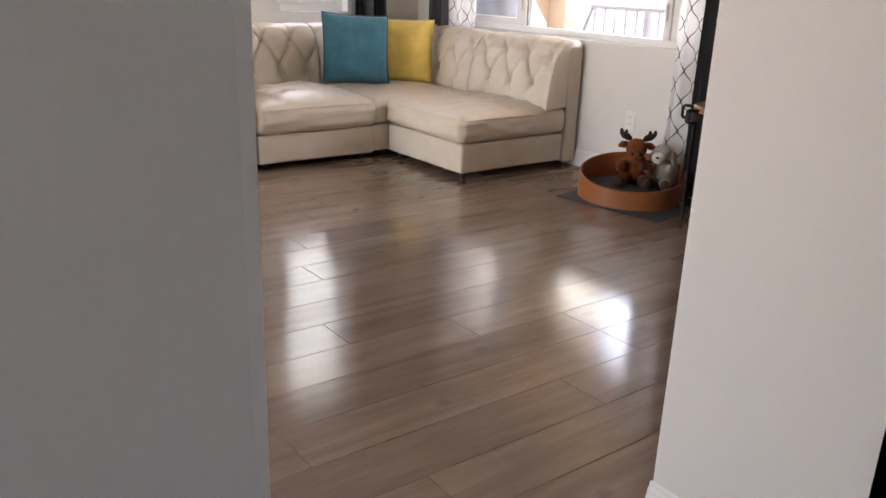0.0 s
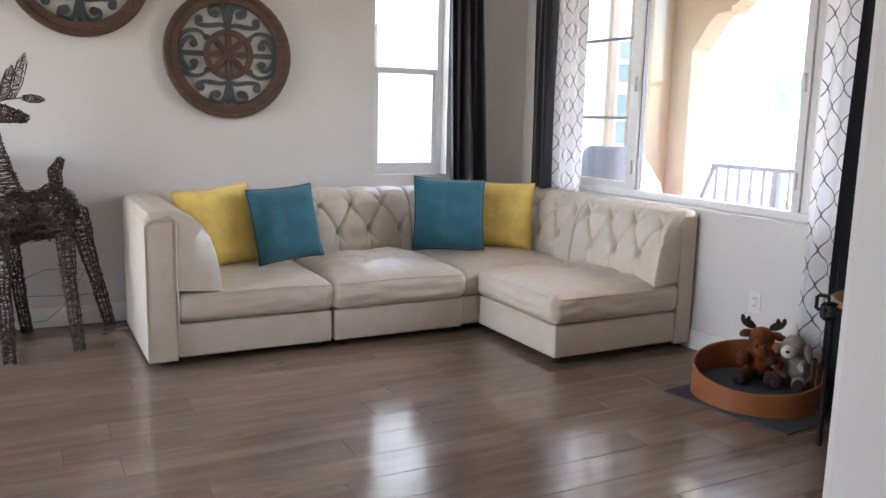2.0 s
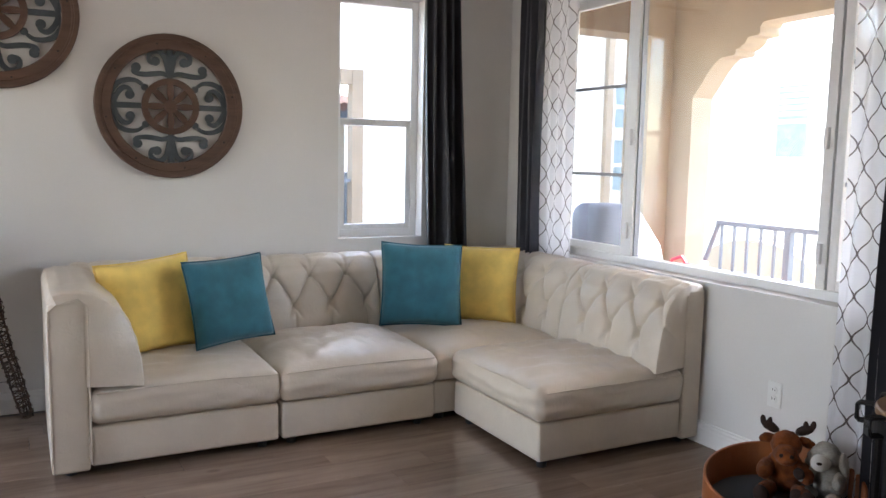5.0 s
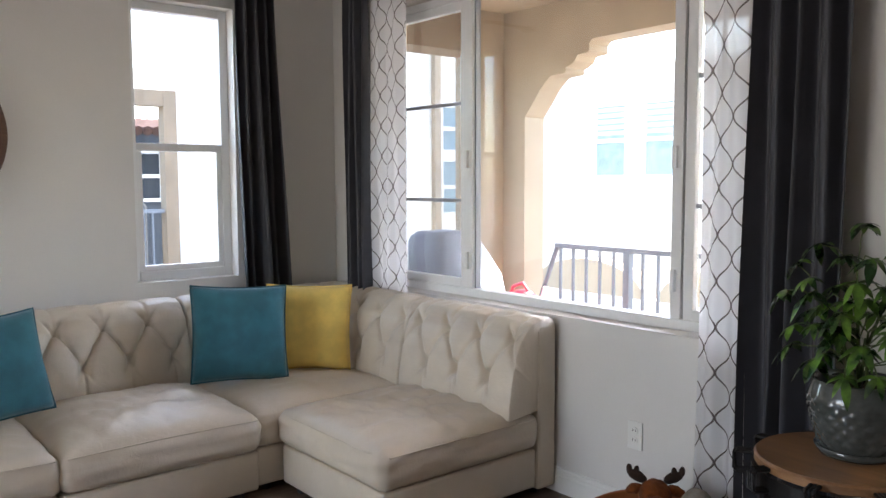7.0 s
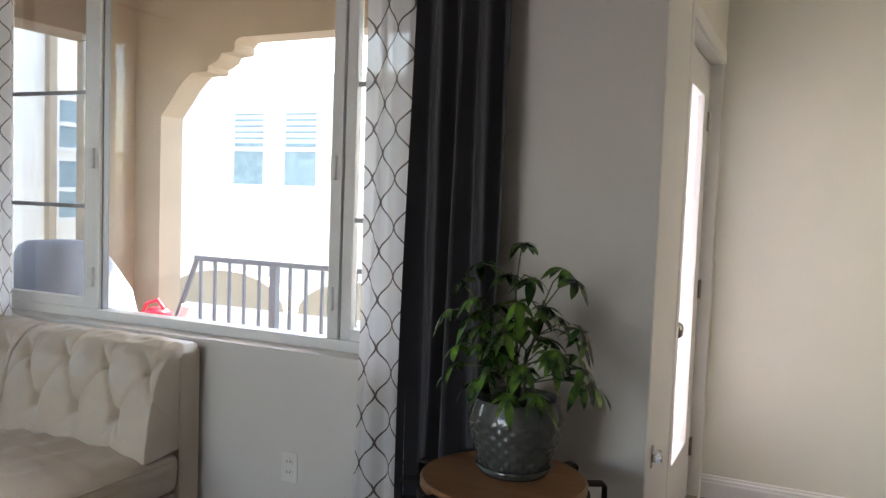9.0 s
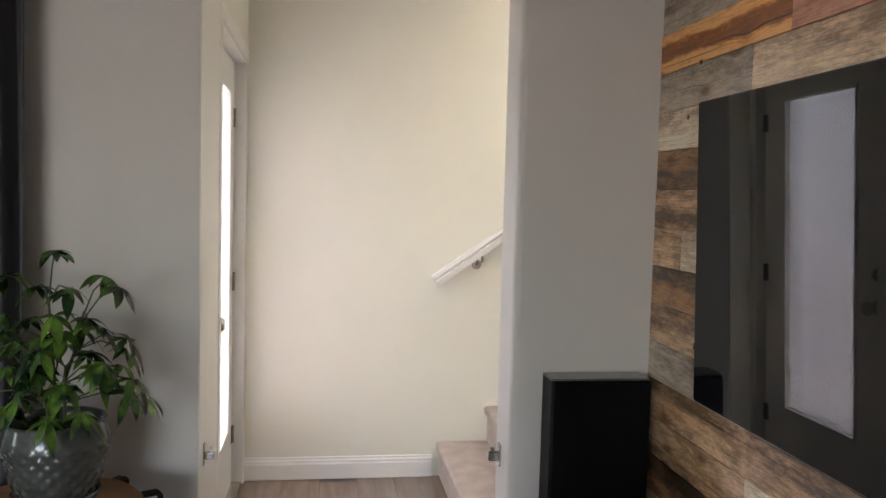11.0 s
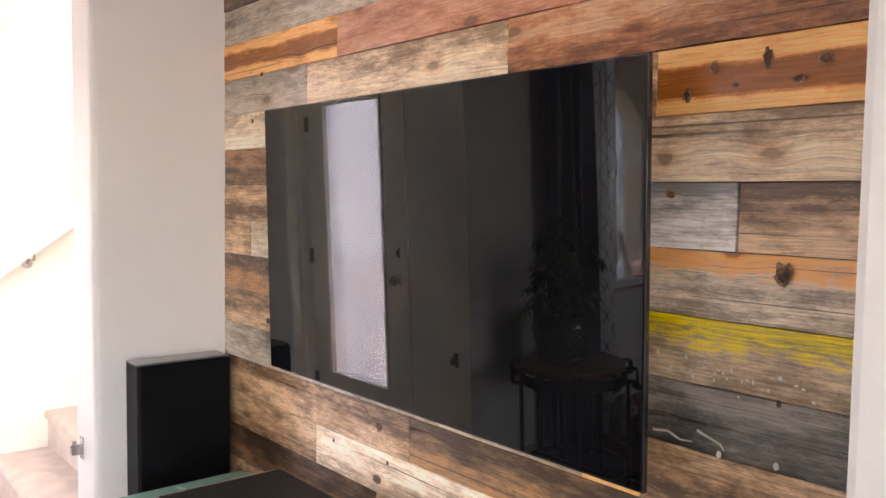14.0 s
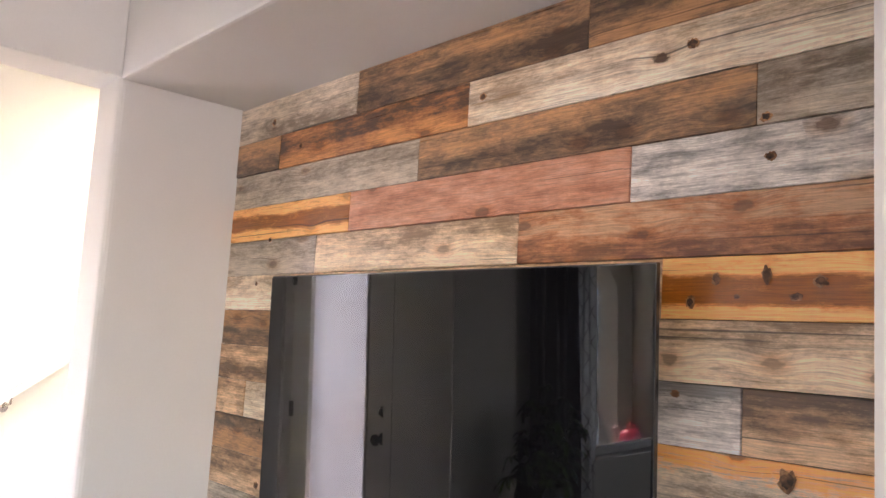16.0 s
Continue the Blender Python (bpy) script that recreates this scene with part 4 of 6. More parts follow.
def facade_window(parent, x, y, z, w, h, facing, blind=True, glazing=None):
    """A framed, recessed facade window with two lites."""
    ex, ey = (1, 0) if facing == "y" else (0, 1)
    nx, ny = (0, -1) if facing == "y" else (-1, 0)

    def bx(a0, a1, d0, d1, z0, z1):
        xs = sorted((x + ex * a0 + nx * d0, x + ex * a1 + nx * d1))
        ys = sorted((y + ey * a0 + ny * d0, y + ey * a1 + ny * d1))
        return box(xs[0], xs[1], ys[0], ys[1], z0, z1)
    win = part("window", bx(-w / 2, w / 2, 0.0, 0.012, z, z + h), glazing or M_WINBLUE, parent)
    for a0, a1, z0, z1 in ((-w / 2 - 0.07, -w / 2, z - 0.07, z + h + 0.07), (w / 2, w / 2 + 0.07, z - 0.07, z + h + 0.07), (-w / 2, w / 2, z - 0.07, z),
                           (-w / 2, w / 2, z + h, z + h + 0.07), (-w / 2, w / 2, z + h * 0.5 - 0.04, z + h * 0.5 + 0.04)):
        part("frame", bx(a0, a1, 0.0, 0.05, z0, z1), M_VINYL, win)
    if blind:
        for k in range(5):
            zz = z + h - 0.10 - k * h * 0.085
            part("blind_slat", bx(-w / 2, w / 2, 0.013, 0.022, zz, zz + h * 0.05), M_BLIND, win)
    return win


def building(name, label, x0, x1, y0, y1, z0, z1):
    b = thing(name, label, "building")
    part("wall", box(x0, x1, y0, y1, z0, z1), M_STUCCOW, b)
    return b


east = building("apartment_building", "white stucco apartment building across the court", 14.0, 22.0, 2.0, 28.0, -3.1, 3.4)
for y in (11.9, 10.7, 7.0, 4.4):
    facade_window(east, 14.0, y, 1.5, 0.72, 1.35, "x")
part("parapet", box(13.95, 22.05, 1.95, 28.05, 3.4, 3.55), M_STUCCOW, east)
low = building("garden_wall", "low tan stucco wall with arched openings", 9.5, 9.8, 3.0, 13.0, -3.1, -0.1)
low["category"] = "wall"
for y in (4.5, 6.6, 8.7, 10.8):
    bm = bmesh.new()
    out = [(y - 0.95, -0.1)] + [(y - 0.95 * math.cos(math.pi * k / 12), -0.1 + 0.45 * math.sin(math.pi * k / 12)) for k in range(1, 12)] + [(y + 0.95, -0.1)]
    part("arch_cap", prism(out, 9.5, 9.8, "x", bm), M_STUCCO, low)

north = building("apartment_building", "white stucco apartment building beside the court", 6.15, 16.0, 14.0, 14.7, -3.1, 8.0)
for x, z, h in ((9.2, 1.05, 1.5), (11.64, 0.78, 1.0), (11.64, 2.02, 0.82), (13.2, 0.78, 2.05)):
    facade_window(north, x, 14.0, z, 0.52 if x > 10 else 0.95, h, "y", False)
part("pilaster", box(11.12, 11.27, 13.88, 14.0, -3.1, 8.0), M_STUCCO, north)
part("roof", box(6.0, 16.4, 13.6, 15.1, 8.0, 8.25), M_TILE, north)
nb = thing("neighbour_balcony", "tan timber balcony with a railing and covered furniture", "balcony")
part("post", box(5.32, 5.50, 12.6, 12.8, -3.1, 2.64), M_TIMBER, nb)
part("beam", box(2.0, 5.318, 12.605, 12.795, 2.42, 2.64), M_TIMBER, nb)
part("deck", box(2.0, 5.50, 12.81, 15.0, -0.3, -0.1), M_STUCCO, nb)
part("rail", box(2.0, 5.318, 12.66, 12.72, 0.97, 1.02), M_RAIL, nb)
for k in range(26):
    part("baluster", box(2.1 + 0.122 * k, 2.12 + 0.122 * k, 12.68, 12.70, -0.1, 0.97), M_RAIL, nb)
part("covered_table", box(4.2, 5.1, 13.2, 14.2, -0.1, 0.78, 0.12, 3), M_NAVY, nb)
part("covered_chair", box(4.75, 5.2, 13.0, 13.19, -0.1, 1.10, 0.06, 3), M_NAVY, nb)
far = building("house", "grey house with a clay tile roof", 1.0, 8.3, 19.0, 25.0, -3.1, 2.4)
far.children[0].data.materials[0] = M_SIDING
for x in (7.1, 5.2):
    facade_window(far, x, 19.0, 1.05, 1.0, 0.95, "y", False, M_NAVY)
bm = bmesh.new()
for k in range(38):
    cyl((1.0 + 0.2 * k, 18.5, 2.45), (1.0 + 0.2 * k, 20.2, 2.75), 0.1, seg=8, bm=bm)
part("roof", bm, M_TILE, far)
part("fascia", box(0.95, 8.5, 18.52, 18.6, 2.2, 2.40), M_NAVY, far)


# ---- curtains ----
def drape(name, label, mat_, axis, fixed, a0, a1, z0, z1, folds, depth, flare=0.0, seed=1, lean=0.0, group="", uvw=0.0):
    """A hanging cloth with pleats that run from the heading to the hem."""
    r = random.Random(seed)
    bm = bmesh.new()
    uvl = bm.loops.layers.uv.new("UVMap")
    nu, nv = folds * 12, 22
    ph = [r.uniform(-0.6, 0.6) for _ in range(folds + 1)]
    amp = [r.uniform(0.75, 1.2) for _ in range(folds + 1)]
    grid, arc = [], []
    for j in range(nv + 1):
        v = j / nv
        z = z0 + (z1 - z0) * v
        row, length, last = [], 0.0, None
        lens = []
        for i in range(nu + 1):
            u = i / nu
            k = u * folds
            w = 0.5 + 0.5 * math.cos(2 * math.pi * k + ph[int(k)] * (1 - v) * 0.8)
            dd = depth * amp[int(min(k, folds))] * (w ** 0.8) * (0.75 + 0.45 * (1 - v)) + 0.006 * math.sin(5 * v + 3 * k)
            spread = 1 + flare * (1 - v)
            a = a0 + (a1 - a0) * (0.5 + (u - 0.5) * spread) + lean * (1 - v) ** 1.5 + 0.012 * math.sin(2 * math.pi * k * 0.5 + 4 * v) * (1 - v)
            p = (a, fixed - dd, z) if axis == "y" else (fixed - dd, a, z)
            if last is not None:
                length += math.dist(p, last)
            last = p
            lens.append(length)
            row.append(bm.verts.new(p))
        grid.append(row)
        arc.append(lens)
    for j in range(nv):
        for i in range(nu):
            f = bm.faces.new((grid[j][i], grid[j][i + 1], grid[j + 1][i + 1], grid[j + 1][i]))
            for lp, (jj, ii) in zip(f.loops, ((j, i), (j, i + 1), (j + 1, i + 1), (j + 1, i))):
                lp[uvl].uv = (arc[nv // 2][ii], grid[jj][ii].co.z)
    t = part(name, bm, mat_, None, smooth=True)
    return tagged(t, label, "curtain", group)


G = "curtains of the windows"
drape("curtain", "charcoal blackout drape beside the tall window", M_DARKCUR, "y", YA - 0.03, 3.14, 3.37, 0.30, 2.47, 4, 0.10, 0.25, 3, 0.05, G)
drape("curtain", "charcoal blackout drape in the corner", M_DARKCUR, "x", XB - 0.035, 5.37, 5.56, 0.30, 2.47, 3, 0.09, 0.1, 5, -0.07, G)
drape("curtain", "charcoal blackout drape hanging to the floor", M_DARKCUR, "x", XB - 0.035, 2.725, 3.05, 0.015, 2.47, 4, 0.085, 0.04, 7, 0.0, G)
drape("sheer_curtain", "white voile sheer with a dark ogee lattice", M_SHEER, "x", XB - 0.045, 5.04, 5.36, 0.30, 2.47, 4, 0.011, 0.05, 9, -0.03, G)
drape("sheer_curtain", "white voile sheer with a dark ogee lattice", M_SHEER, "x", XB - 0.07, 3.05, 3.24, 0.015, 2.47, 3, 0.015, 0.12, 11, 0.0, G)
rod = thing("curtain_rod", "dark metal curtain rod above the wide window", "curtain rod")
part("pole", cyl((XB - 0.085, 2.62, 2.48), (XB - 0.085, 5.62, 2.48), 0.012), M_ROD, rod)
for y in (2.66, 5.60):
    part("bracket", box(XB - 0.085, XB - 0.001, y - 0.01, y + 0.01, 2.455, 2.475, 0.003), M_ROD, rod)
    part("finial", ball((XB - 0.085, 2.60 if y < 4 else 5.64, 2.48), 0.024), M_ROD, rod)
rod = thing("curtain_rod", "dark metal curtain rod above the tall window", "curtain rod")
part("pole", cyl((2.45, YA - 0.075, 2.48), (3.48, YA - 0.075, 2.48), 0.012), M_ROD, rod)
for x in (2.50, 3.44):
    part("bracket", box(x - 0.01, x + 0.01, YA - 0.075, YA - 0.001, 2.455, 2.475, 0.003), M_ROD, rod)


# ---- sofa: four modules ----
def sofa_noise(x, y, z, s):
    return noise.noise(Vector((x * s, y * s, z * s)))


def cushion(x0, x1, y0, y1, z0, z1, seed=0.0, crown=0.03, wrinkle=0.006):
    """A soft seat: rounded slab with a crown, a sagging top and leather creases."""
    bm = bmesh.new()
    bmesh.ops.create_cube(bm, size=2)
    bmesh.ops.subdivide_edges(bm, edges=bm.edges[:], cuts=40, use_grid_fill=True)
    for v in bm.verts:
        x, y, z = v.co
        rx, ry, rz = 0.92, 0.92, 0.30
        # superellipsoid-like rounding
        ex = max(0, abs(x) - rx) / (1 - rx)
        ey = max(0, abs(y) - ry) / (1 - ry)
        ez = max(0, abs(z) - rz) / (1 - rz)
        k = math.sqrt(ex * ex + ey * ey + ez * ez)
        if k > 1:
            f = 1 / k
            x = math.copysign(rx + (abs(x) - rx) * f, x) if abs(x) > rx else x
            y = math.copysign(ry + (abs(y) - ry) * f, y) if abs(y) > ry else y
            z = math.copysign(rz + (abs(z) - rz) * f, z) if abs(z) > rz else z
        px, py = (x0 + x1) / 2 + x * (x1 - x0) / 2, (y0 + y1) / 2 + y * (y1 - y0) / 2
        pz = (z0 + z1) / 2 + z * (z1 - z0) / 2
        if z > 0:
            c = (1 - x ** 4) * (1 - y ** 4)
            pz += 1.35 * crown * c * z
            # short creases that run in from the front and side seams
            gx, gy = (1 - abs(x)) * (x1 - x0) / 2, (1 - abs(y)) * (y1 - y0) / 2
            along, off = (py, gx) if gx < gy else (px, gy)
            crease = sofa_noise(along * 26 + seed, off * 5, 3.0, 1.0) * math.exp(-((off - 0.075) / 0.055) ** 2)
            pz += 0.75 * wrinkle * crease * max(0.0, 0.6 + 1.6 * sofa_noise(along + seed, 2.0, 5.0, 3.0)) * z
            pz += 1.5 * wrinkle * c * (sofa_noise(px * 1.0 + seed, py * 2.5, 0, 5) + 0.6 * sofa_noise(px * 3 + seed, py, 1, 9)) * z
        else:
            pass
        side = max(abs(x), abs(y))
        if side > 0.9 and abs(z) < 0.8:
            o = wrinkle * 0.9 * sofa_noise(px * 4 + seed, py * 4, pz * 14, 1.8) + 0.014 * (1 - z * z)
            if abs(x) >= abs(y):
                px += math.copysign(o, x)
            else:
                py += math.copysign(o, y)
        v.co = (px, py, pz)
    return bm


def tufts(u, v, a, b):
    """Depth of diamond tufting: 0 in the buttons and creases, 1 on the pillows."""
    p, q = u / a + v / b, u / a - v / b
    s = abs(math.sin(math.pi * p)) * abs(math.sin(math.pi * q))
    h = s ** 0.42
    dp, dq = p - round(p), q - round(q)
    near = math.exp(-(dp * dp + dq * dq) / 0.014)
    return h, near


BACK = [(0.296, 0.375), (0.294, 0.430), (0.286, 0.503), (0.274, 0.577), (0.255, 0.646), (0.226, 0.707), (0.188, 0.752), (0.145, 0.783), (0.095, 0.799), (0.045, 0.800), (0.010, 0.788), (-0.001, 0.752), (-0.002, 0.400)]


def step(x):
    x = max(0.0, min(1.0, x))
    return x * x * (3 - 2 * x)


def back_profile(s):
    k = s * (len(BACK) - 1)
    i = min(int(k), len(BACK) - 2)
    f = k - i
    a, b = BACK[i], BACK[i + 1]
    return a[0] + (b[0] - a[0]) * f, a[1] + (b[1] - a[1]) * f


def tufted_back(length, seed=0, cols=0.215, tuft=True, ends=(True, True), deep=1.0):
    """Rolled, button-tufted back along local x (0..length); local y is depth from the outer face towards the seat."""
    nu, nv = max(24, int(length / 0.0065)), 112
    bm = bmesh.new()
    g = []
    for j in range(nv + 1):
        s = j / nv
        row = []
        d0, z0 = back_profile(s)
        d0 *= deep
        d1, z1 = back_profile(min(1, s + 0.01))
        d2, z2 = back_profile(max(0, s - 0.01))
        t = Vector((d1 - d2, z1 - z2)).normalized()
        n = Vector((-t.y, t.x)) * -1
        if n.x < 0 and s < 0.5:
            n = -n
        if s >= 0.5 and n.y < 0 and s < 0.8:
            n = -n
        arc = s * 0.62
        for i in range(nu + 1):
            u = i / nu * length
            edge = min(1, i / nu * length / 0.05, (1 - i / nu) * length / 0.05)
            inset = 0.0
            if tuft:
                du = u - length / 2 + seed * cols / 2
                lo_row, hi_row = 0.125, 0.265
                fade = step((arc - 0.06) / 0.06) * step((0.35 - arc) / 0.07)
                h, near = tufts(du, arc - lo_row, cols, 2 * (hi_row - lo_row))
                p, q = du / cols + (arc - lo_row) / (2 * (hi_row - lo_row)), du / cols - (arc - lo_row) / (2 * (hi_row - lo_row))
                fold = max(math.exp(-abs(p - round(p)) / 0.035), math.exp(-abs(q - round(q)) / 0.035))
                inset = -(0.026 * (1 - h) + 0.013 * fold + 0.028 * near) * fade
                # pleats over the roll from the upper buttons, and down to the seat from the lower ones
                for line, w in ((cols / 2, step((arc - hi_row) / 0.05) * step((0.56 - arc) / 0.12)), (0.0, step((lo_row - arc) / 0.04))):
                    c = abs(math.sin(math.pi * (du + line) / cols))
                    inset -= w * (0.011 * math.exp(-c / 0.09) + 0.006 * (1 - c ** 0.7))
                # puckers near the buttons
                inset += 0.004 * near ** 0.5 * math.sin(60 * du + 90 * arc)
                inset *= 0.25 + 0.75 * edge
            inset += 0.010 * (1 - (1 - edge) ** 2) - 0.012
            inset += 0.004 * sofa_noise(u * 3 + seed, s * 6, 2.0, 2)
            row.append(bm.verts.new((u, d0 + n.x * inset, z0 + n.y * inset)))
        g.append(row)
    for j in range(nv):
        for i in range(nu):
            bm.faces.new((g[j][i], g[j][i + 1], g[j + 1][i + 1], g[j + 1][i]))
    for i, e in ((0, ends[0]), (nu, ends[1])):
        col = [g[j][i] for j in range(nv + 1)]
        hub = bm.verts.new((col[0].co.x, 0.13, 0.5))
        for p, q in zip(col, col[1:] + col[:1]):
            bm.faces.new((p, q, hub))
    return bm


def base_box(x0, x1, y0, y1, z0=0.042, z1=0.216):
    bm = bmesh.new()
    bmesh.ops.create_cube(bm, size=1)
    for v in bm.verts:
        v.co = ((x0 + x1) / 2 + v.co.x * (x1 - x0), (y0 + y1) / 2 + v.co.y * (y1 - y0), (z0 + z1) / 2 + v.co.z * (z1 - z0))
    bmesh.ops.bevel(bm, geom=bm.edges[:], offset=0.014, segments=3, affect="EDGES", profile=0.5)
    return bm


def seam(points, parent, r=0.0035):
    part("piping", tube(points, r, 5), M_LEATHER, parent)


def feet(parent, pts):
    for x, y in pts:
        part("foot", cyl((x, y, 0.0), (x, y, 0.05), 0.022, 0.028, 12), M_FOOT, parent)


SG = "modules of the sectional sofa"
YF = 4.752
YBK = 5.76
# corner arm module
s1 = thing("sofa_module", "cream leather sofa module with a rolled arm and tufted back", "sofa", (0, 0, 0), SG)
part("base", base_box(1.115, 1.922, YF + 0.01, YBK - 0.14), M_LEATHER, s1, smooth=True)
part("seat_cushion", cushion(1.12, 1.926, YF, YBK - 0.25, 0.218, 0.375, 1.0, 0.03, 0.008), M_LEATHER, s1, smooth=True)
part("back_frame", base_box(0.985, 1.922, YBK - 0.13, YBK, 0.03, 0.765), M_LEATHER, s1, smooth=True)
part("tufted_back", moved(tufted_back(1.922 - 1.10, 0), pose(1.922, YBK - 0.002, 0, 0, 0, 180)), M_LEATHER, s1, smooth=True)
part("arm_frame", base_box(0.965, 1.112, YF - 0.002, YBK - 0.132, 0.03, 0.752), M_LEATHER, s1, smooth=True)
part("arm_roll", moved(tufted_back(YBK - 0.14 - YF, 3, tuft=False, deep=1.26), pose(0.966, YF + 0.004 + (YBK - 0.144 - YF), 0, 0, 0, -90)), M_LEATHER, s1, smooth=True)
seam([(1.116, YF - 0.004, 0.06), (1.116, YF - 0.004, 0.735), (1.08, YF - 0.004, 0.765), (1.0, YF - 0.004, 0.745), (0.97, YF - 0.004, 0.72)], s1)
seam([(0.968, YF - 0.002, 0.06), (0.968, YF - 0.002, 0.72)], s1)
seam([(1.14 + 0.77 * k / 12, YF - 0.009 + 0.002 * math.sin(k), 0.362 + 0.008 * math.sin(k * 0.26)) for k in range(13)], s1)
feet(s1, ((1.04, YF + 0.08), (1.86, YF + 0.08), (1.04, YBK - 0.08), (1.86, YBK - 0.08)))
# armless module
s2 = thing("sofa_module", "cream leather armless sofa module with a tufted back", "sofa", (0, 0, 0), SG)
part("base", base_box(1.936, 2.735, YF + 0.01, YBK - 0.14), M_LEATHER, s2, smooth=True)
part("seat_cushion", cushion(1.932, 2.738, YF - 0.01, YBK - 0.25, 0.218, 0.38, 5.0, 0.045, 0.010), M_LEATHER, s2, smooth=True)
part("back_frame", base_box(1.934, 2.735, YBK - 0.13, YBK, 0.03, 0.765), M_LEATHER, s2, smooth=True)
part("tufted_back", moved(tufted_back(0.80, 1), pose(2.736, YBK - 0.002, 0, 0, 0, 180)), M_LEATHER, s2, smooth=True)
seam([(1.95 + 0.77 * k / 12, YF - 0.021, 0.364 + 0.006 * math.sin(k * 0.26)) for k in range(13)], s2)
feet(s2, ((2.0, YF + 0.08), (2.67, YF + 0.08), (2.0, YBK - 0.08), (2.67, YBK - 0.08)))
# corner module
XE = 3.795
s3 = thing("sofa_module", "cream leather corner sofa module with tufted backs", "sofa", (0, 0, 0), SG)
part("base", base_box(2.745, XE - 0.14, YF + 0.05, YBK - 0.14), M_LEATHER, s3, smooth=True)
part("seat_cushion", cushion(2.742, XE - 0.25, YF + 0.03, YBK - 0.25, 0.218, 0.378, 9.0, 0.03), M_LEATHER, s3, smooth=True)
part("back_frame", base_box(2.745, XE, YBK - 0.13, YBK, 0.03, 0.765), M_LEATHER, s3, smooth=True)
part("back_frame", base_box(XE - 0.13, XE, YF + 0.045, YBK - 0.132, 0.03, 0.765), M_LEATHER, s3, smooth=True)
part("tufted_back", moved(tufted_back(XE - 2.75, 0), pose(XE, YBK - 0.002, 0, 0, 0, 180)), M_LEATHER, s3, smooth=True)
part("tufted_back", moved(tufted_back(YBK - YF - 0.05, 1), pose(XE - 0.002, YF + 0.045, 0, 0, 0, 90)), M_LEATHER, s3, smooth=True)
feet(s3, ((2.82, YF + 0.12), (XE - 0.08, YBK - 0.08), (2.82, YBK - 0.08), (XE - 0.08, YF + 0.12)))
# end module under the wide window
Y0, Y1 = 3.995, YF + 0.035
s4 = thing("sofa_module", "cream leather armless end module with a tufted back", "sofa", (0, 0, 0), SG)
part("base", base_box(2.86, XE - 0.112, Y0 + 0.01, Y1), M_LEATHER, s4, smooth=True)
part("seat_cushion", cushion(2.845, XE - 0.113, Y0, Y1, 0.218, 0.38, 13.0, 0.028, 0.011), M_LEATHER, s4, smooth=True)
part("back_frame", base_box(XE - 0.11, XE, Y0 - 0.002, Y1, 0.03, 0.765), M_LEATHER, s4, smooth=True)
part("tufted_back", moved(tufted_back(Y1 - Y0 - 0.004, 0), pose(XE - 0.002, Y0, 0, 0, 0, 90)), M_LEATHER, s4, smooth=True)
seam([(XE - 0.115, Y0 - 0.004, 0.06), (XE - 0.115, Y0 - 0.004, 0.74)], s4)
seam([(2.85 + 0.02, Y0 + 0.03, 0.362), (2.838, Y0 + 0.1, 0.364), (2.838, Y1 - 0.1, 0.364)], s4)
seam([(2.88, Y0 - 0.009, 0.358), (3.2, Y0 - 0.011, 0.36), (3.66, Y0 - 0.009, 0.358)], s4)
feet(s4, ((2.92, Y0 + 0.07), (2.92, Y1 - 0.07), (XE - 0.07, Y0 + 0.07), (XE - 0.07, Y1 - 0.07)))


def throw_pillow(size, thick, material, piping, label, m, seed):
    t = thing("throw_pillow", label, "pillow", group="throw pillows on the sofa")
    n = 22
    bm = bmesh.new()
    sides = []
    for sgn in (1, -1):
        g = []
        for j in range(n + 1):
            row = []
            for i in range(n + 1):
                u, v = i / n * 2 - 1, j / n * 2 - 1
                e = (1 - u ** 4) * (1 - v ** 4)
                pull = 1 - 0.055 * (1 - v * v) * (abs(u) ** 3) if abs(u) > abs(v) else 1
                pully = 1 - 0.055 * (1 - u * u) * (abs(v) ** 3) if abs(v) >= abs(u) else 1
                w = 0.01 * noise.noise(Vector((u * 1.6 + seed, v * 1.6, sgn)))
                row.append((u * size / 2 * pull, sgn * (thick / 2 * e ** 0.6 + w * e), v * size / 2 * pully))
            g.append(row)
        sides.append(g)
    front = [[bm.verts.new(p) for p in row] for row in sides[0]]
    backv = [[front[j][i] if i in (0, n) or j in (0, n) else bm.verts.new(sides[1][j][i]) for i in range(n + 1)] for j in range(n + 1)]
    for g in (front, backv):
        for j in range(n):
            for i in range(n):
                bm.faces.new((g[j][i], g[j][i + 1], g[j + 1][i + 1], g[j + 1][i]))
    edge = [front[0][i].co.copy() for i in range(n)] + [front[j][n].co.copy() for j in range(n)] + [front[n][n - i].co.copy() for i in range(n)] + [front[n - j][0].co.copy() for j in range(n)]
    part("cover", bm, material, t, smooth=True)
    part("piping", tube(edge, 0.0048, 6, closed=True), piping, t, smooth=True)
    t.matrix_basis = m
    return t


throw_pillow(0.46, 0.15, M_YELLOW, M_YELLOW, "yellow cotton throw pillow leaning in the arm corner", pose(1.43, 5.27, 0.625, -13, -5, 14), 1)
throw_pillow(0.43, 0.16, M_TEAL, M_TEALP, "teal cotton throw pillow with piped edges leaning on the back", pose(1.80, 5.21, 0.64, -15, -3, 15), 2)
throw_pillow(0.47, 0.16, M_TEAL, M_TEALP, "teal cotton throw pillow with piped edges in the sofa corner", pose(2.89, 5.25, 0.65, -14, 3, -14), 3)
throw_pillow(0.45, 0.15, M_YELLOW, M_YELLOW, "yellow cotton throw pillow in the sofa corner", pose(3.30, 5.30, 0.625, -14, 1, -36), 4)


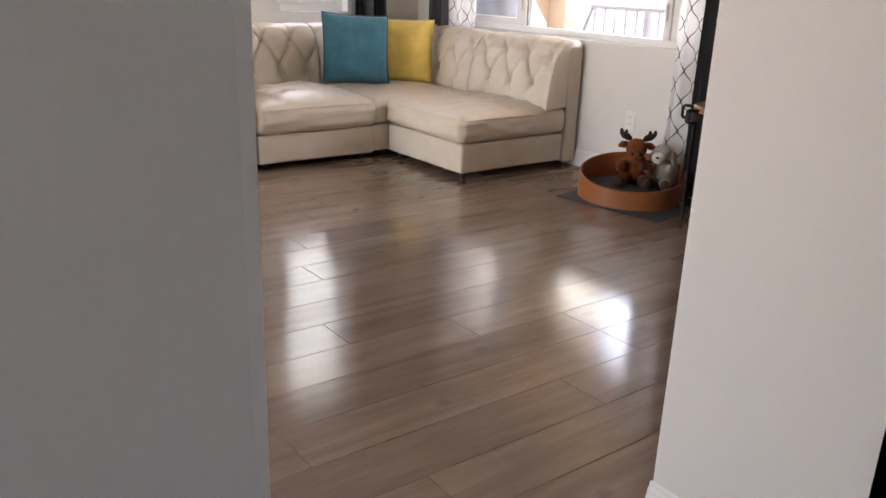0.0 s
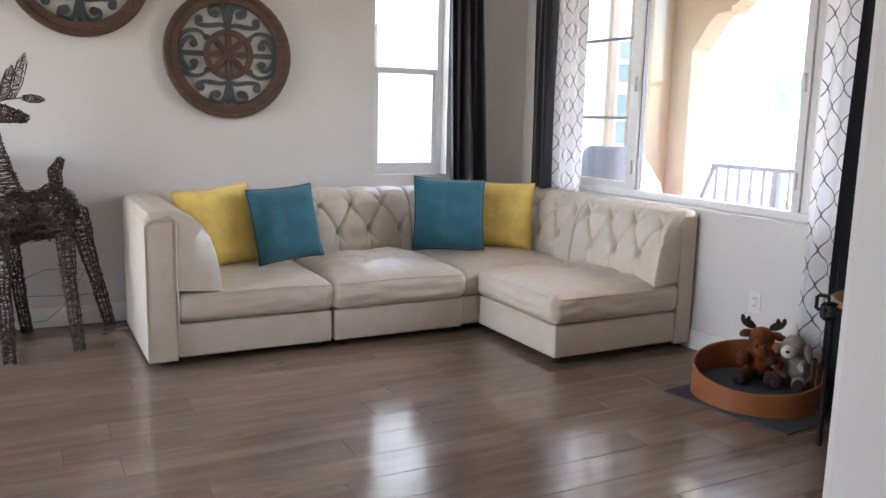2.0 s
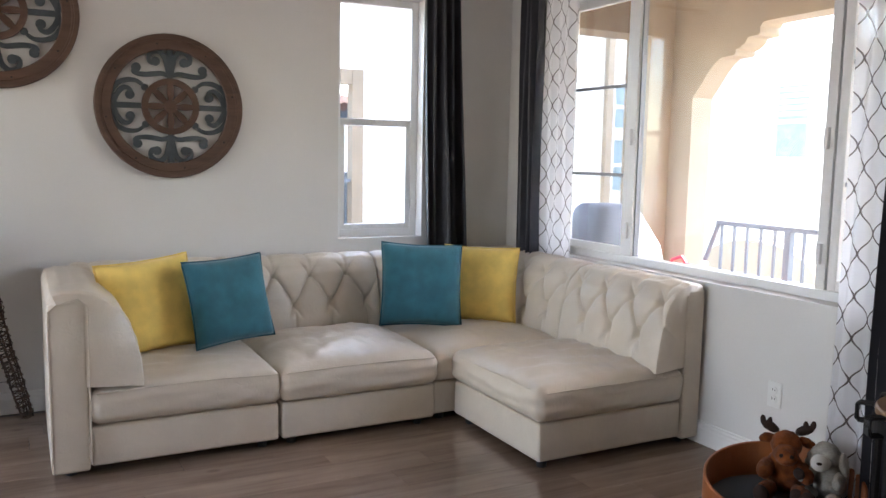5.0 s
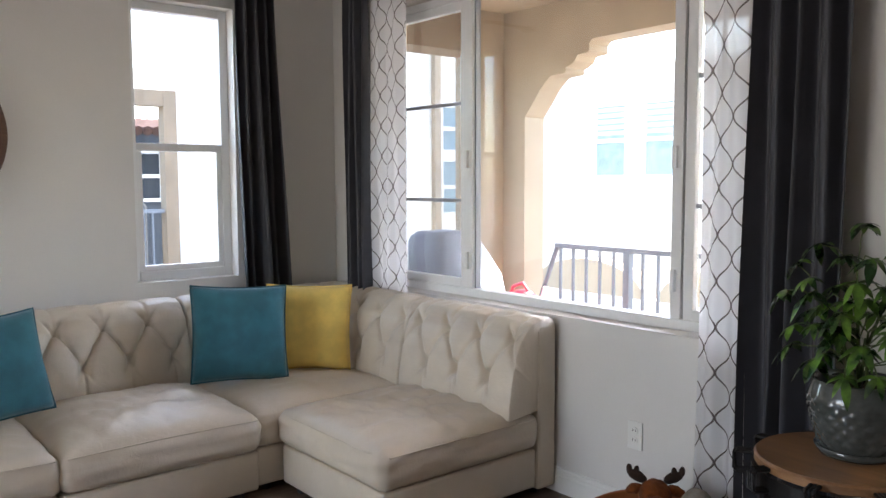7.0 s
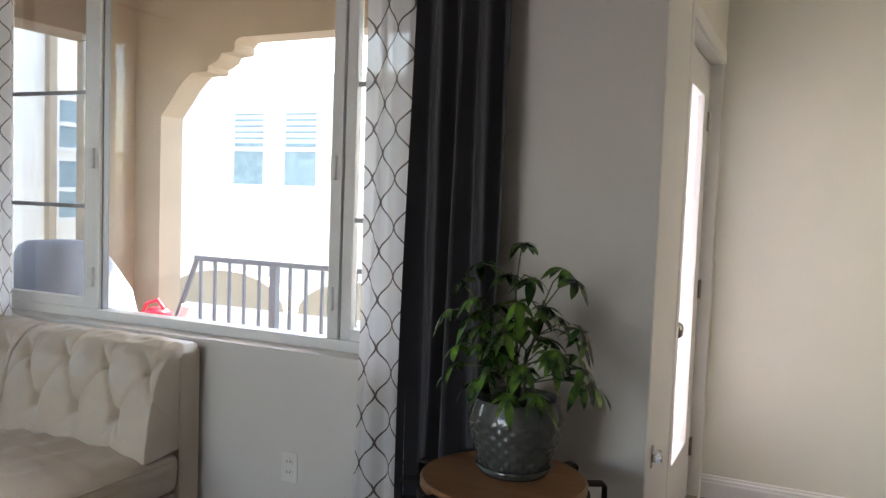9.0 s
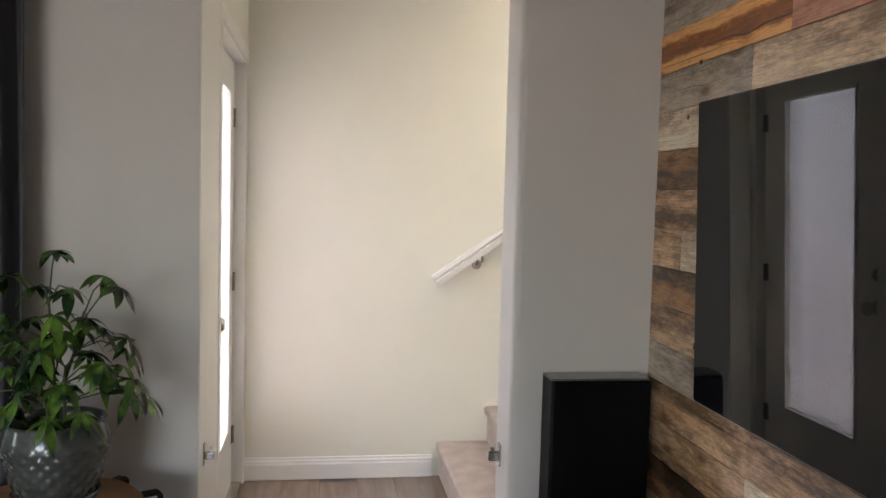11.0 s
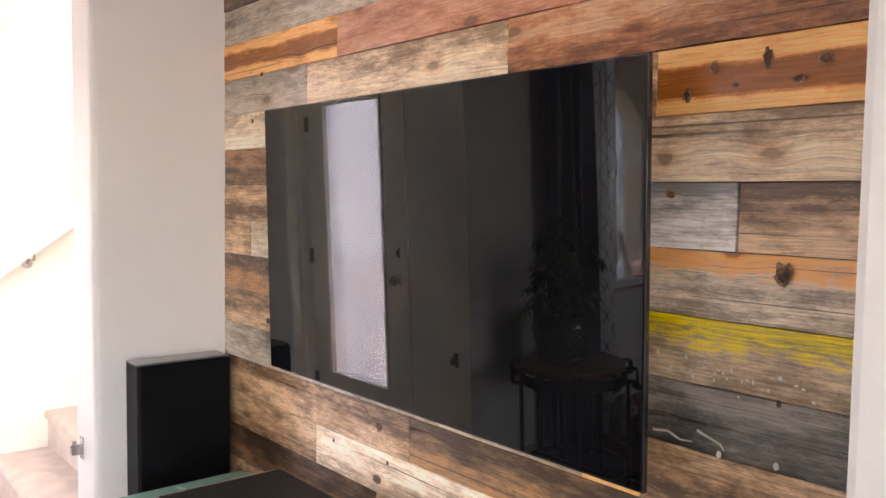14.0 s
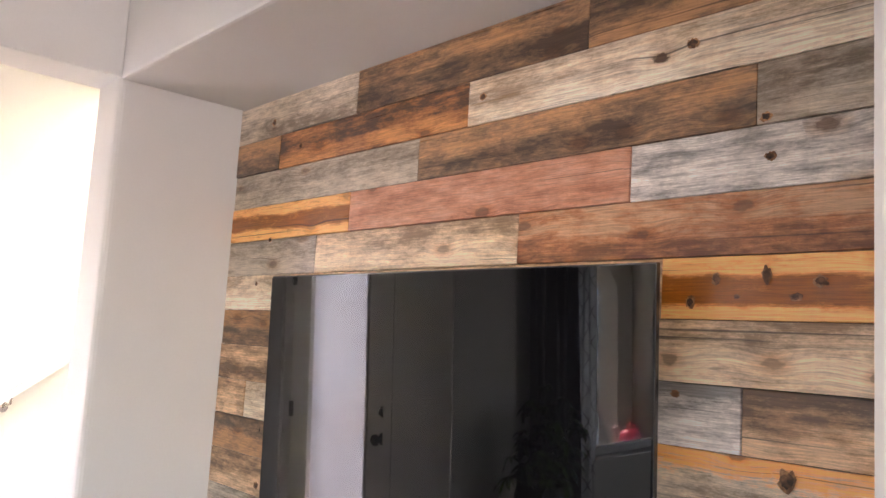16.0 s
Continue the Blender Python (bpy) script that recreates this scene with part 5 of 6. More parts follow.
# ---- wall art ----
def flat_strip(points, width, y0, y1, bm, taper=True):
    """A flat curl in the xz plane, cut from plate."""
    n = len(points)
    L, R = [], []
    for i, (x, z) in enumerate(points):
        a = points[min(i + 1, n - 1)]
        b = points[max(i - 1, 0)]
        dx, dz = a[0] - b[0], a[1] - b[1]
        k = math.hypot(dx, dz) or 1
        w = width * (0.55 + 0.45 * math.sin(math.pi * min(1, 0.15 + 0.85 * i / n))) / 2 if taper else width / 2
        L.append((x - dz / k * w, z + dx / k * w))
        R.append((x + dz / k * w, z - dx / k * w))
    rows = [[bm.verts.new((p[0], y, p[1])) for p in q] for q, y in ((L, y0), (R, y0), (R, y1), (L, y1))]
    for k in range(4):
        for i in range(n - 1):
            bm.faces.new((rows[k][i], rows[k][i + 1], rows[(k + 1) % 4][i + 1], rows[(k + 1) % 4][i]))
    for i in (0, n - 1):
        bm.faces.new([r[i] for r in rows])
    return bm


def ring_y(r0, r1, y0, y1, seg=96, step=0.0):
    """A flat ring standing in the xz plane with a raised outer lip."""
    prof = [(r0, y0), (r0, y1 + 0.004), (r0 + 0.004, y1), (r1 - step - 0.012, y1), (r1 - step - 0.008, y1 - 0.004), (r1 - step, y1 - 0.004), (r1 - step + 0.002, y1 - 0.010), (r1 - 0.004, y1 - 0.010), (r1, y1 - 0.004), (r1, y0)] if step else [(r0, y0), (r0, y1), (r1, y1), (r1, y0)]
    bm = bmesh.new()
    rings = [[bm.verts.new((r * math.cos(2 * math.pi * k / seg), y, r * math.sin(2 * math.pi * k / seg))) for k in range(seg)] for r, y in prof]
    for i in range(len(rings)):
        a, b = rings[i], rings[(i + 1) % len(rings)]
        for k in range(seg):
            bm.faces.new((a[k], a[(k + 1) % seg], b[(k + 1) % seg], b[k]))
    return bm


# scroll lines (outwards, sideways) of the upright and level stems, with the knob that ends each
CURLS = [
    [([(0.175, 0.008), (0.22, 0.016), (0.262, 0.026), (0.29, 0.052), (0.288, 0.086), (0.264, 0.106), (0.236, 0.104), (0.224, 0.086)], (0.238, 0.074), 0.021),
     ([(0.165, 0.008), (0.176, 0.045), (0.170, 0.09), (0.166, 0.135), (0.172, 0.178), (0.19, 0.19)], (0.201, 0.172), 0.021)],
    [([(0.285, 0.008), (0.28, 0.035), (0.262, 0.07), (0.235, 0.092), (0.21, 0.088), (0.196, 0.07)], (0.206, 0.056), 0.021),
     ([(0.295, 0.012), (0.298, 0.06), (0.272, 0.108), (0.225, 0.132), (0.175, 0.132), (0.142, 0.112)], (0.130, 0.098), 0.016)],
]


def smooth_line(pts, steps=6):
    """A rounded line through points."""
    out = []
    for i in range(len(pts) - 1):
        p = [Vector(pts[max(0, min(len(pts) - 1, i + k))]) for k in (-1, 0, 1, 2)]
        for s in range(steps):
            f = s / steps
            out.append(tuple(0.5 * ((2 * p[1]) + (p[2] - p[0]) * f + (2 * p[0] - 5 * p[1] + 4 * p[2] - p[3]) * f * f + (3 * p[1] - p[0] - 3 * p[2] + p[3]) * f ** 3)))
    out.append(tuple(pts[-1]))
    return out


def wheel_art(at):
    """Round wooden medallion: outer ring, scrollwork, small spoked wheel."""
    t = thing("wall_medallion", "round brown wooden wall medallion with slate scrollwork", "wall art", group="medallions on the wall")
    part("outer_ring", ring_y(0.302, 0.385, 0.0, -0.034, step=0.026), M_BRONZEWOOD, t)
    part("hub_ring", ring_y(0.116, 0.150, -0.006, -0.030, 64), M_BRONZEWOOD, t)
    part("hub", ring_y(0.001, 0.036, -0.006, -0.034, 32), M_BRONZEWOOD, t)
    bm = bmesh.new()
    bmesh.ops.create_circle(bm, cap_ends=True, segments=24, radius=0.026)
    moved(bm, pose(0, -0.0365, 0, 90))
    part("hub_cap", bm, M_BRONZEWOOD, t)
    for k in range(8):
        a = math.pi / 4 * k
        out = [(0.030, -0.012), (0.075, -0.019), (0.10, -0.017), (0.118, -0.013), (0.118, 0.013), (0.10, 0.017), (0.075, 0.019), (0.030, 0.012)]
        bm = prism(out, -0.008, -0.027, "y")
        part("spoke", moved(bm, pose(0, 0, 0, 0, -math.degrees(a), 0)), M_BRONZEWOOD, t)
    for k in range(4):
        base = math.pi / 2 * k + math.pi / 2
        bm = flat_strip([(0.145, 0), (0.19, 0.0), (0.24, 0.0), (0.30, 0.0)], 0.030, -0.004, -0.018, bmesh.new(), False)
        for sgn in (1, -1):
            for path, disc, rr in CURLS[k % 2]:
                flat_strip(smooth_line([(a, sgn * b) for a, b in path]), 0.027, -0.004 - 0.0004 * sgn, -0.018, bm)
                prism([(disc[0] + 1.15 * rr * math.cos(2 * math.pi * q / 14), sgn * disc[1] + 1.15 * rr * math.sin(2 * math.pi * q / 14)) for q in range(14)], -0.0046, -0.0185, "y", bm)
        moved(bm, pose(0, 0, 0, 0, -math.degrees(base), 0))
        part("scrollwork", bm, M_SCROLL, t)
    for k in range(8):
        a = math.pi / 4 * k + 0.2
        part("nail", cyl((0.335 * math.cos(a), -0.034, 0.335 * math.sin(a)), (0.335 * math.cos(a), -0.0365, 0.335 * math.sin(a)), 0.005, seg=8), M_IRON, t)
    t.matrix_basis = pose(at[0], YA - 0.002, at[1])
    return t


w = wheel_art((1.63, 1.612))
copy_thing(w, pose(0.805, YA - 0.002, 2.05))


# ---- reindeer woven from wire and twigs: one plain figure ----
def reindeer():
    r = random.Random(11)
    bm = bmesh.new()

    def wire(pts, rad=0.0034):
        tube(pts, rad * 0.85, 3, bm)

    def limb(path, radii, turns, n, loose=0.006, stay=0.005, rad_w=0.0034, stays=6):
        """Wire wound round a limb, with stays along it."""
        P = [Vector(p) for p in path]

        def at(f):
            k = f * (len(P) - 1)
            i = min(int(k), len(P) - 2)
            return P[i].lerp(P[i + 1], k - i), radii[i] + (radii[i + 1] - radii[i]) * (k - i), (P[i + 1] - P[i]).normalized()
        for s in range(stays):
            a0 = s * 2 * math.pi / stays
            pts = []
            for i in range(9):
                c, rad, d = at(i / 8)
                e = d.orthogonal().normalized()
                g = d.cross(e)
                a = a0 + r.uniform(-0.3, 0.3)
                pts.append(c + (e * math.cos(a) + g * math.sin(a)) * rad)
            wire(pts, stay)
        for w_ in range(3):
            pts = []
            ph = r.uniform(0, 6)
            for i in range(n + 1):
                f = i / n
                c, rad, d = at(f)
                e = d.orthogonal().normalized()
                g = d.cross(e)
                a = ph + (1 if w_ else -1) * f * (turns + 3 * w_) * 2 * math.pi
                pts.append(c + (e * math.cos(a) + g * math.sin(a)) * (rad + r.uniform(-loose, loose)) + d * r.uniform(-loose, loose))
            wire(pts, rad_w)

    # body along x, rump at +x
    cx, cy, cz = 0.505, 5.46, 0.70
    ax, ay, az = 0.235, 0.12, 0.150
    for k in range(95):
        n = Vector((r.gauss(0, 1), r.gauss(0, 0.7), r.gauss(0, 0.8))).normalized()
        e = n.orthogonal().normalized()
        g = n.cross(e)
        sq = r.uniform(0.82, 1.0)
        pts = []
        for i in range(26):
            a = 2 * math.pi * i / 26
            v = (e * math.cos(a) + g * math.sin(a)) * sq + n * r.uniform(-0.25, 0.25) * 0.3
            rump = 1 + 0.10 * (v.x > 0.2) - 0.1 * (abs(v.x) < 0.3)
            pts.append(Vector((cx + ax * v.x, cy + ay * v.y * rump, cz + az * v.z * rump + 0.045 * v.x)) + Vector((r.gauss(0, 1), r.gauss(0, 1), r.gauss(0, 1))) * 0.004)
        tube(pts, r.choice((0.0019, 0.0025, 0.0036)), 3, bm, closed=True)
    # legs
    limb([(0.345, 5.38, 0.66), (0.35, 5.24, 0.34), (0.361, 5.12, 0.0)], (0.050, 0.034, 0.028), 17, 200, 0.009)
    limb([(0.375, 5.53, 0.66), (0.41, 5.66, 0.34), (0.444, 5.74, 0.0)], (0.048, 0.033, 0.028), 17, 200, 0.009)
    limb([(0.65, 5.40, 0.68), (0.655, 5.30, 0.38), (0.688, 5.25, 0.0)], (0.052, 0.034, 0.028), 17, 200, 0.009)
    limb([(0.715, 5.52, 0.72), (0.80, 5.66, 0.36), (0.885, 5.74, 0.0)], (0.060, 0.036, 0.029), 17, 200, 0.009)
    # neck, head turned to the room, ears, antlers
    limb([(0.36, 5.44, 0.80), (0.325, 5.43, 1.02), (0.30, 5.42, 1.20)], (0.115, 0.078, 0.060), 16, 150)
    limb([(0.27, 5.44, 1.24), (0.36, 5.38, 1.24), (0.45, 5.33, 1.225), (0.505, 5.30, 1.21)], (0.06, 0.052, 0.034, 0.018), 14, 110)
    limb([(0.285, 5.47, 1.25), (0.21, 5.50, 1.31)], (0.016, 0.03), 5, 30)
    for s in (-1, 1):
        y = 5.41 + s * 0.05
        base = Vector((0.33, y, 1.27))
        for tip, wd in (((0.585, s * 0.15, 1.305), 0.020), ((0.51, s * 0.16, 1.53), 0.026), ((0.45, s * 0.13, 1.47), 0.026), ((0.40, s * 0.10, 1.38), 0.017), ((0.362, s * 0.08, 1.375), 0.014)):
            end = Vector((tip[0], 5.41 + tip[1], tip[2]))
            root = Vector((0.33 + (end.x - 0.33) * 0.62, y + s * 0.06, 1.315)) if end.x > 0.42 else base
            wire([base, base.lerp(root, 0.5) + Vector((0, 0, 0.01)), root], 0.004)
            d = (end - root).normalized()
            e = Vector((d.z, 0, -d.x)).normalized() * wd
            loop = [root - e * 0.5, root.lerp(end, 0.35) - e, root.lerp(end, 0.8) - e * 0.8, end, root.lerp(end, 0.8) + e * 0.8, root.lerp(end, 0.35) + e, root + e * 0.5]
            wire(loop, 0.0034)
            limb([root, root.lerp(end, 0.5), end], (0.010, wd * 0.8, 0.005), 2.5, 24, 0.004, 0.0016, 0.0018, 2)
    # tail
    limb([(0.625, 5.46, 0.85), (0.62, 5.46, 0.93), (0.655, 5.45, 1.005)], (0.03, 0.034, 0.016), 7, 46)
    # dangling lamp wire between the legs
    wire([(0.40, 5.50, 0.34), (0.55, 5.5, 0.40), (0.72, 5.55, 0.385), (0.82, 5.68, 0.33)], 0.002)
    wire([(0.43, 5.70, 0.06), (0.55, 5.62, 0.09), (0.66, 5.50, 0.22), (0.74, 5.56, 0.36)], 0.002)
    wire([(0.42, 5.70, 0.22), (0.6, 5.62, 0.225), (0.8, 5.68, 0.21)], 0.002)
    for c in ((0.50, 5.40, 0.70), (0.60, 5.39, 0.74), (0.44, 5.42, 0.66)):
        ball(c, 0.014, (1, 1, 1.6), 8, bm)
    ob = part("reindeer_figure", bm, M_WIRE)
    return tagged(ob, "brown woven wire reindeer figure standing by the wall", "figurine")


reindeer()


# ---- pet bed with plush toys ----
PX, PY, PR = 3.475, 3.235, 0.295
matt = thing("floor_mat", "dark grey felt mat under the pet bed", "mat", (PX - 0.01, PY - 0.02, 0.0), turn=8)
part("felt", box(-0.30, 0.20, -0.34, 0.30, 0.0, 0.008, 0.003), M_MAT, matt)


def pet_bed():
    t = thing("pet_bed", "round tan leatherette pet bed with a slanted rim", "pet bed", (PX, PY, 0.008))
    seg = 72
    bm = bmesh.new()
    rows = []
    for rad, lvl in ((PR, 0.0), (PR, 1.0), (PR - 0.004, 1.02), (PR - 0.010, 1.02), (PR - 0.013, 1.0), (PR - 0.013, 0.0)):
        ring = []
        for k in range(seg):
            a = 2 * math.pi * k / seg
            # rim rises towards the wall corner
            top = 0.145 + 0.05 * math.cos(a - radians(35))
            ring.append(bm.verts.new((rad * math.cos(a), rad * math.sin(a), 0.0 if lvl == 0 else top + (lvl - 1) * 0.2)))
        rows.append(ring)
    for i in range(len(rows)):
        a, b = rows[i], rows[(i + 1) % len(rows)]
        for k in range(seg):
            bm.faces.new((a[k], a[(k + 1) % seg], b[(k + 1) % seg], b[k]))
    part("rim", bm, M_BED, t, smooth=False)
    bm = lathe([(0.001, 0.0), (PR - 0.024, 0.0), (PR - 0.024, 0.045), (PR - 0.04, 0.06), (PR * 0.5, 0.064), (0.001, 0.066)], 48)
    part("cushion", bm, M_BEDCUSH, t, "slate felt cushion", True)
    return t


pet_bed()


def furry(bm, seed, amp=0.004, freq=60):
    for v in bm.verts:
        n = noise.noise(v.co * freq + Vector((seed, 0, 0)))
        v.co += v.normal * n * amp
    return bm


def plush(name, label, at, turn, blobs, scale=1.0):
    """A soft toy: one mesh, with a material slot for each cloth."""
    mats = []
    bm = bmesh.new()
    for m, c, rad, sc, rot in blobs:
        if m not in mats:
            mats.append(m)
        own = ball(c, rad, sc, 26, None, rot)
        own.normal_update()
        furry(own, c[0] * 50, 0.005 if m in (M_PLUSH, M_PLUSHW) else 0.0015)
        for f in own.faces:
            f.material_index = mats.index(m)
        join(bm, own)
    ob = part(name, bm, mats, None, smooth=True)
    ob.matrix_basis = pose(*at, 0, 0, turn) @ Matrix.Scale(scale, 4)
    return tagged(ob, label, "plush toy")


# both sit facing local -y
B = M_PLUSH
plush("plush_moose", "rust-brown plush moose with dark antlers sitting in the pet bed", (3.525, 3.27, 0.074), -50, [
    (B, (0, 0.02, 0.085), 0.075, (1, 0.9, 1.15), (0, 0, 0)),
    (B, (0, -0.005, 0.20), 0.058, (1, 1, 0.95), (0, 0, 0)),
    (B, (0, -0.062, 0.178), 0.047, (0.95, 1.1, 0.85), (12, 0, 0)),
    (M_PLUSHD, (0.018, -0.105, 0.185), 0.008, (1, 1, 1), (0, 0, 0)),
    (M_PLUSHD, (-0.018, -0.105, 0.185), 0.008, (1, 1, 1), (0, 0, 0)),
    (B, (0.072, 0.005, 0.215), 0.026, (1.2, 0.5, 0.75), (0, 20, 0)),
    (B, (-0.072, 0.005, 0.215), 0.026, (1.2, 0.5, 0.75), (0, -20, 0)),
    (M_PLUSHD, (0.062, 0.005, 0.262), 0.024, (1.5, 0.6, 0.8), (0, -25, 0)),
    (M_PLUSHD, (0.09, 0.005, 0.284), 0.016, (0.7, 0.7, 1.3), (0, 10, 0)),
    (M_PLUSHD, (0.066, 0.005, 0.284), 0.014, (0.7, 0.7, 1.2), (0, -10, 0)),
    (M_PLUSHD, (-0.062, 0.005, 0.262), 0.024, (1.5, 0.6, 0.8), (0, 25, 0)),
    (M_PLUSHD, (-0.09, 0.005, 0.284), 0.016, (0.7, 0.7, 1.3), (0, -10, 0)),
    (M_PLUSHD, (-0.066, 0.005, 0.284), 0.014, (0.7, 0.7, 1.2), (0, 10, 0)),
    (B, (0.07, -0.04, 0.105), 0.036, (0.85, 1.5, 0.9), (20, 0, 15)),
    (B, (-0.07, -0.04, 0.105), 0.036, (0.85, 1.5, 0.9), (20, 0, -15)),
    (B, (0.062, -0.085, 0.035), 0.037, (0.9, 1.7, 0.9), (0, 0, 20)),
    (B, (-0.062, -0.085, 0.035), 0.037, (0.9, 1.7, 0.9), (0, 0, -20)),
    (M_PLUSHD, (0.082, -0.142, 0.038), 0.034, (0.9, 0.45, 1.0), (0, 0, 20)),
    (M_PLUSHD, (-0.082, -0.142, 0.038), 0.034, (0.9, 0.45, 1.0), (0, 0, -20)),
], 1.0)
W = M_PLUSHW
plush("plush_lamb", "oatmeal plush lamb leaning on the moose in the pet bed", (3.61, 3.14, 0.074), -72, [
    (W, (0, 0.02, 0.075), 0.06, (0.95, 0.85, 1.2), (0, 0, 0)),
    (W, (-0.01, -0.005, 0.172), 0.048, (1, 1, 0.95), (0, 0, 0)),
    (M_PLUSHP, (-0.012, -0.05, 0.155), 0.033, (1, 1.2, 0.85), (15, 0, 0)),
    (M_PLUSHD, (-0.004, -0.088, 0.162), 0.007, (1.4, 1, 0.8), (0, 0, 0)),
    (W, (0.05, 0.0, 0.15), 0.027, (0.55, 0.8, 1.5), (0, -15, 0)),
    (W, (-0.062, 0.0, 0.15), 0.027, (0.55, 0.8, 1.5), (0, 15, 0)),
    (W, (0.05, -0.045, 0.10), 0.025, (0.8, 2.0, 0.8), (15, 0, 12)),
    (W, (-0.055, -0.045, 0.10), 0.025, (0.8, 2.0, 0.8), (15, 0, -12)),
    (M_PLUSHD, (-0.068, -0.092, 0.108), 0.023, (0.9, 0.6, 0.9), (0, 0, -12)),
    (W, (0.045, -0.07, 0.032), 0.03, (0.9, 1.8, 0.9), (0, 0, 15)),
    (W, (-0.045, -0.07, 0.032), 0.03, (0.9, 1.8, 0.9), (0, 0, -15)),
    (M_PLUSHD, (0.062, -0.118, 0.034), 0.028, (0.9, 0.5, 1.0), (0, 0, 15)),
    (M_PLUSHD, (-0.062, -0.118, 0.034), 0.028, (0.9, 0.5, 1.0), (0, 0, -15)),
], 1.08)


# ---- side table and plant ----
TX, TY, TZ = 3.475, 2.60, 0.60


def side_table():
    t = thing("side_table", "round wooden side table on a black iron frame", "side table", (TX, TY, 0))
    part("tabletop", lathe([(0.001, TZ - 0.03), (0.232, TZ - 0.03), (0.238, TZ - 0.026), (0.238, TZ - 0.006), (0.232, TZ), (0.001, TZ)], 64), M_TABLETOP, t)
    part("band", lathe([(0.240, TZ - 0.085), (0.246, TZ - 0.085), (0.246, TZ - 0.035), (0.240, TZ - 0.035)], 64, close=False), M_IRON, t)
    part("lower_ring", lathe([(0.236, 0.10), (0.248, 0.10), (0.248, 0.118), (0.236, 0.118)], 64, close=False), M_IRON, t)
    for k in range(10):
        a = 2 * math.pi * k / 10 + 0.15
        m = pose(0, 0, 0, 0, 0, math.degrees(a))
        s = bmesh.new()
        pts = [(0.246, 0.0, TZ - 0.075), (0.285, 0.0, TZ - 0.075), (0.292, 0.0, TZ - 0.068), (0.292, 0.0, TZ - 0.022), (0.285, 0.0, TZ - 0.015), (0.243, 0.0, TZ - 0.015)]
        for off in (-0.011, 0.0, 0.011):
            tube([(x, off, z) for x, y, z in pts], 0.0062, 6, s)
        strap = part("strap", moved(s, m), M_IRON, t)
        part("rivet", moved(ball((0.2925, 0, TZ - 0.045), 0.008, (0.6, 1, 1), 8), m), M_IRON, strap)
        if k % 2 == 0:
            part("leg", moved(box(0.245, 0.259, -0.011, 0.011, 0.0, TZ - 0.08, 0.002), m), M_IRON, t)
    part("shelf_cross", box(-0.24, 0.24, -0.012, 0.012, 0.101, 0.113, 0.002), M_IRON, t)
    return t


side_table()
QX, QY, QZ = TX + 0.055, TY - 0.01, TZ + 0.001


def planter():
    t = thing("plant_pot", "grey glazed ceramic pot with diamond relief and saucer", "plant pot", (QX, QY, QZ))
    part("saucer", lathe([(0.001, 0.0), (0.098, 0.0), (0.112, 0.024), (0.107, 0.026), (0.094, 0.008), (0.001, 0.008)], 48), M_POT, t, smooth=True)
    bm = bmesh.new()
    seg, lv = 128, 40
    rings = []
    for j in range(lv + 1):
        z = 0.009 + 0.205 * j / lv
        f = j / lv
        r = 0.088 + 0.046 * math.sin(min(1, f * 1.12) * math.pi / 2) ** 0.9 - 0.012 * max(0, f - 0.8) / 0.2
        ring = []
        for k in range(seg):
            a = 2 * math.pi * k / seg
            d = 0.0
            if f < 0.80:
                p, q = 18 * a / (2 * math.pi) + 5.5 * f, 18 * a / (2 * math.pi) - 5.5 * f
                d = 0.0075 * min(abs(p - round(p)), abs(q - round(q))) * 2 * min(1, (0.8 - f) / 0.05)
            ring.append(bm.verts.new(((r + d) * math.cos(a), (r + d) * math.sin(a), z)))
        rings.append(ring)
    for r in ((0.126, 0.219), (0.117, 0.219), (0.112, 0.205), (0.108, 0.18)):
        rings.append([bm.verts.new((r[0] * math.cos(2 * math.pi * k / seg), r[0] * math.sin(2 * math.pi * k / seg), r[1])) for k in range(seg)])
    for a, b in zip(rings, rings[1:]):
        for k in range(seg):
            bm.faces.new((a[k], a[(k + 1) % seg], b[(k + 1) % seg], b[k]))
    bm.faces.new(rings[0][::-1])
    part("bowl", bm, M_POT, t, smooth=True)
    part("soil", lathe([(0.001, 0.17), (0.111, 0.17), (0.111, 0.182), (0.06, 0.19), (0.001, 0.194)], 32), M_SOIL, t)
    return t


planter()


def leaflet(bm, base, direction, up, length, width, droop):
    d = direction.normalized()
    s = d.cross(up).normalized()
    n = s.cross(d).normalized()
    prev = None
    for i in range(8):
        f = i / 7
        w = width * 0.5 * max(0.02, math.sin(math.pi * min(1, f ** 1.15 * 0.98 + 0.02)) ** 0.9)
        c = base + d * (length * f) - Vector((0, 0, 1)) * (droop * length * f * f)
        fold = 0.22 * w
        row = [bm.verts.new(c - s * w + n * fold), bm.verts.new(c), bm.verts.new(c + s * w + n * fold)]
        if prev:
            for k in range(2):
                bm.faces.new((prev[k], prev[k + 1], row[k + 1], row[k]))
        prev = row


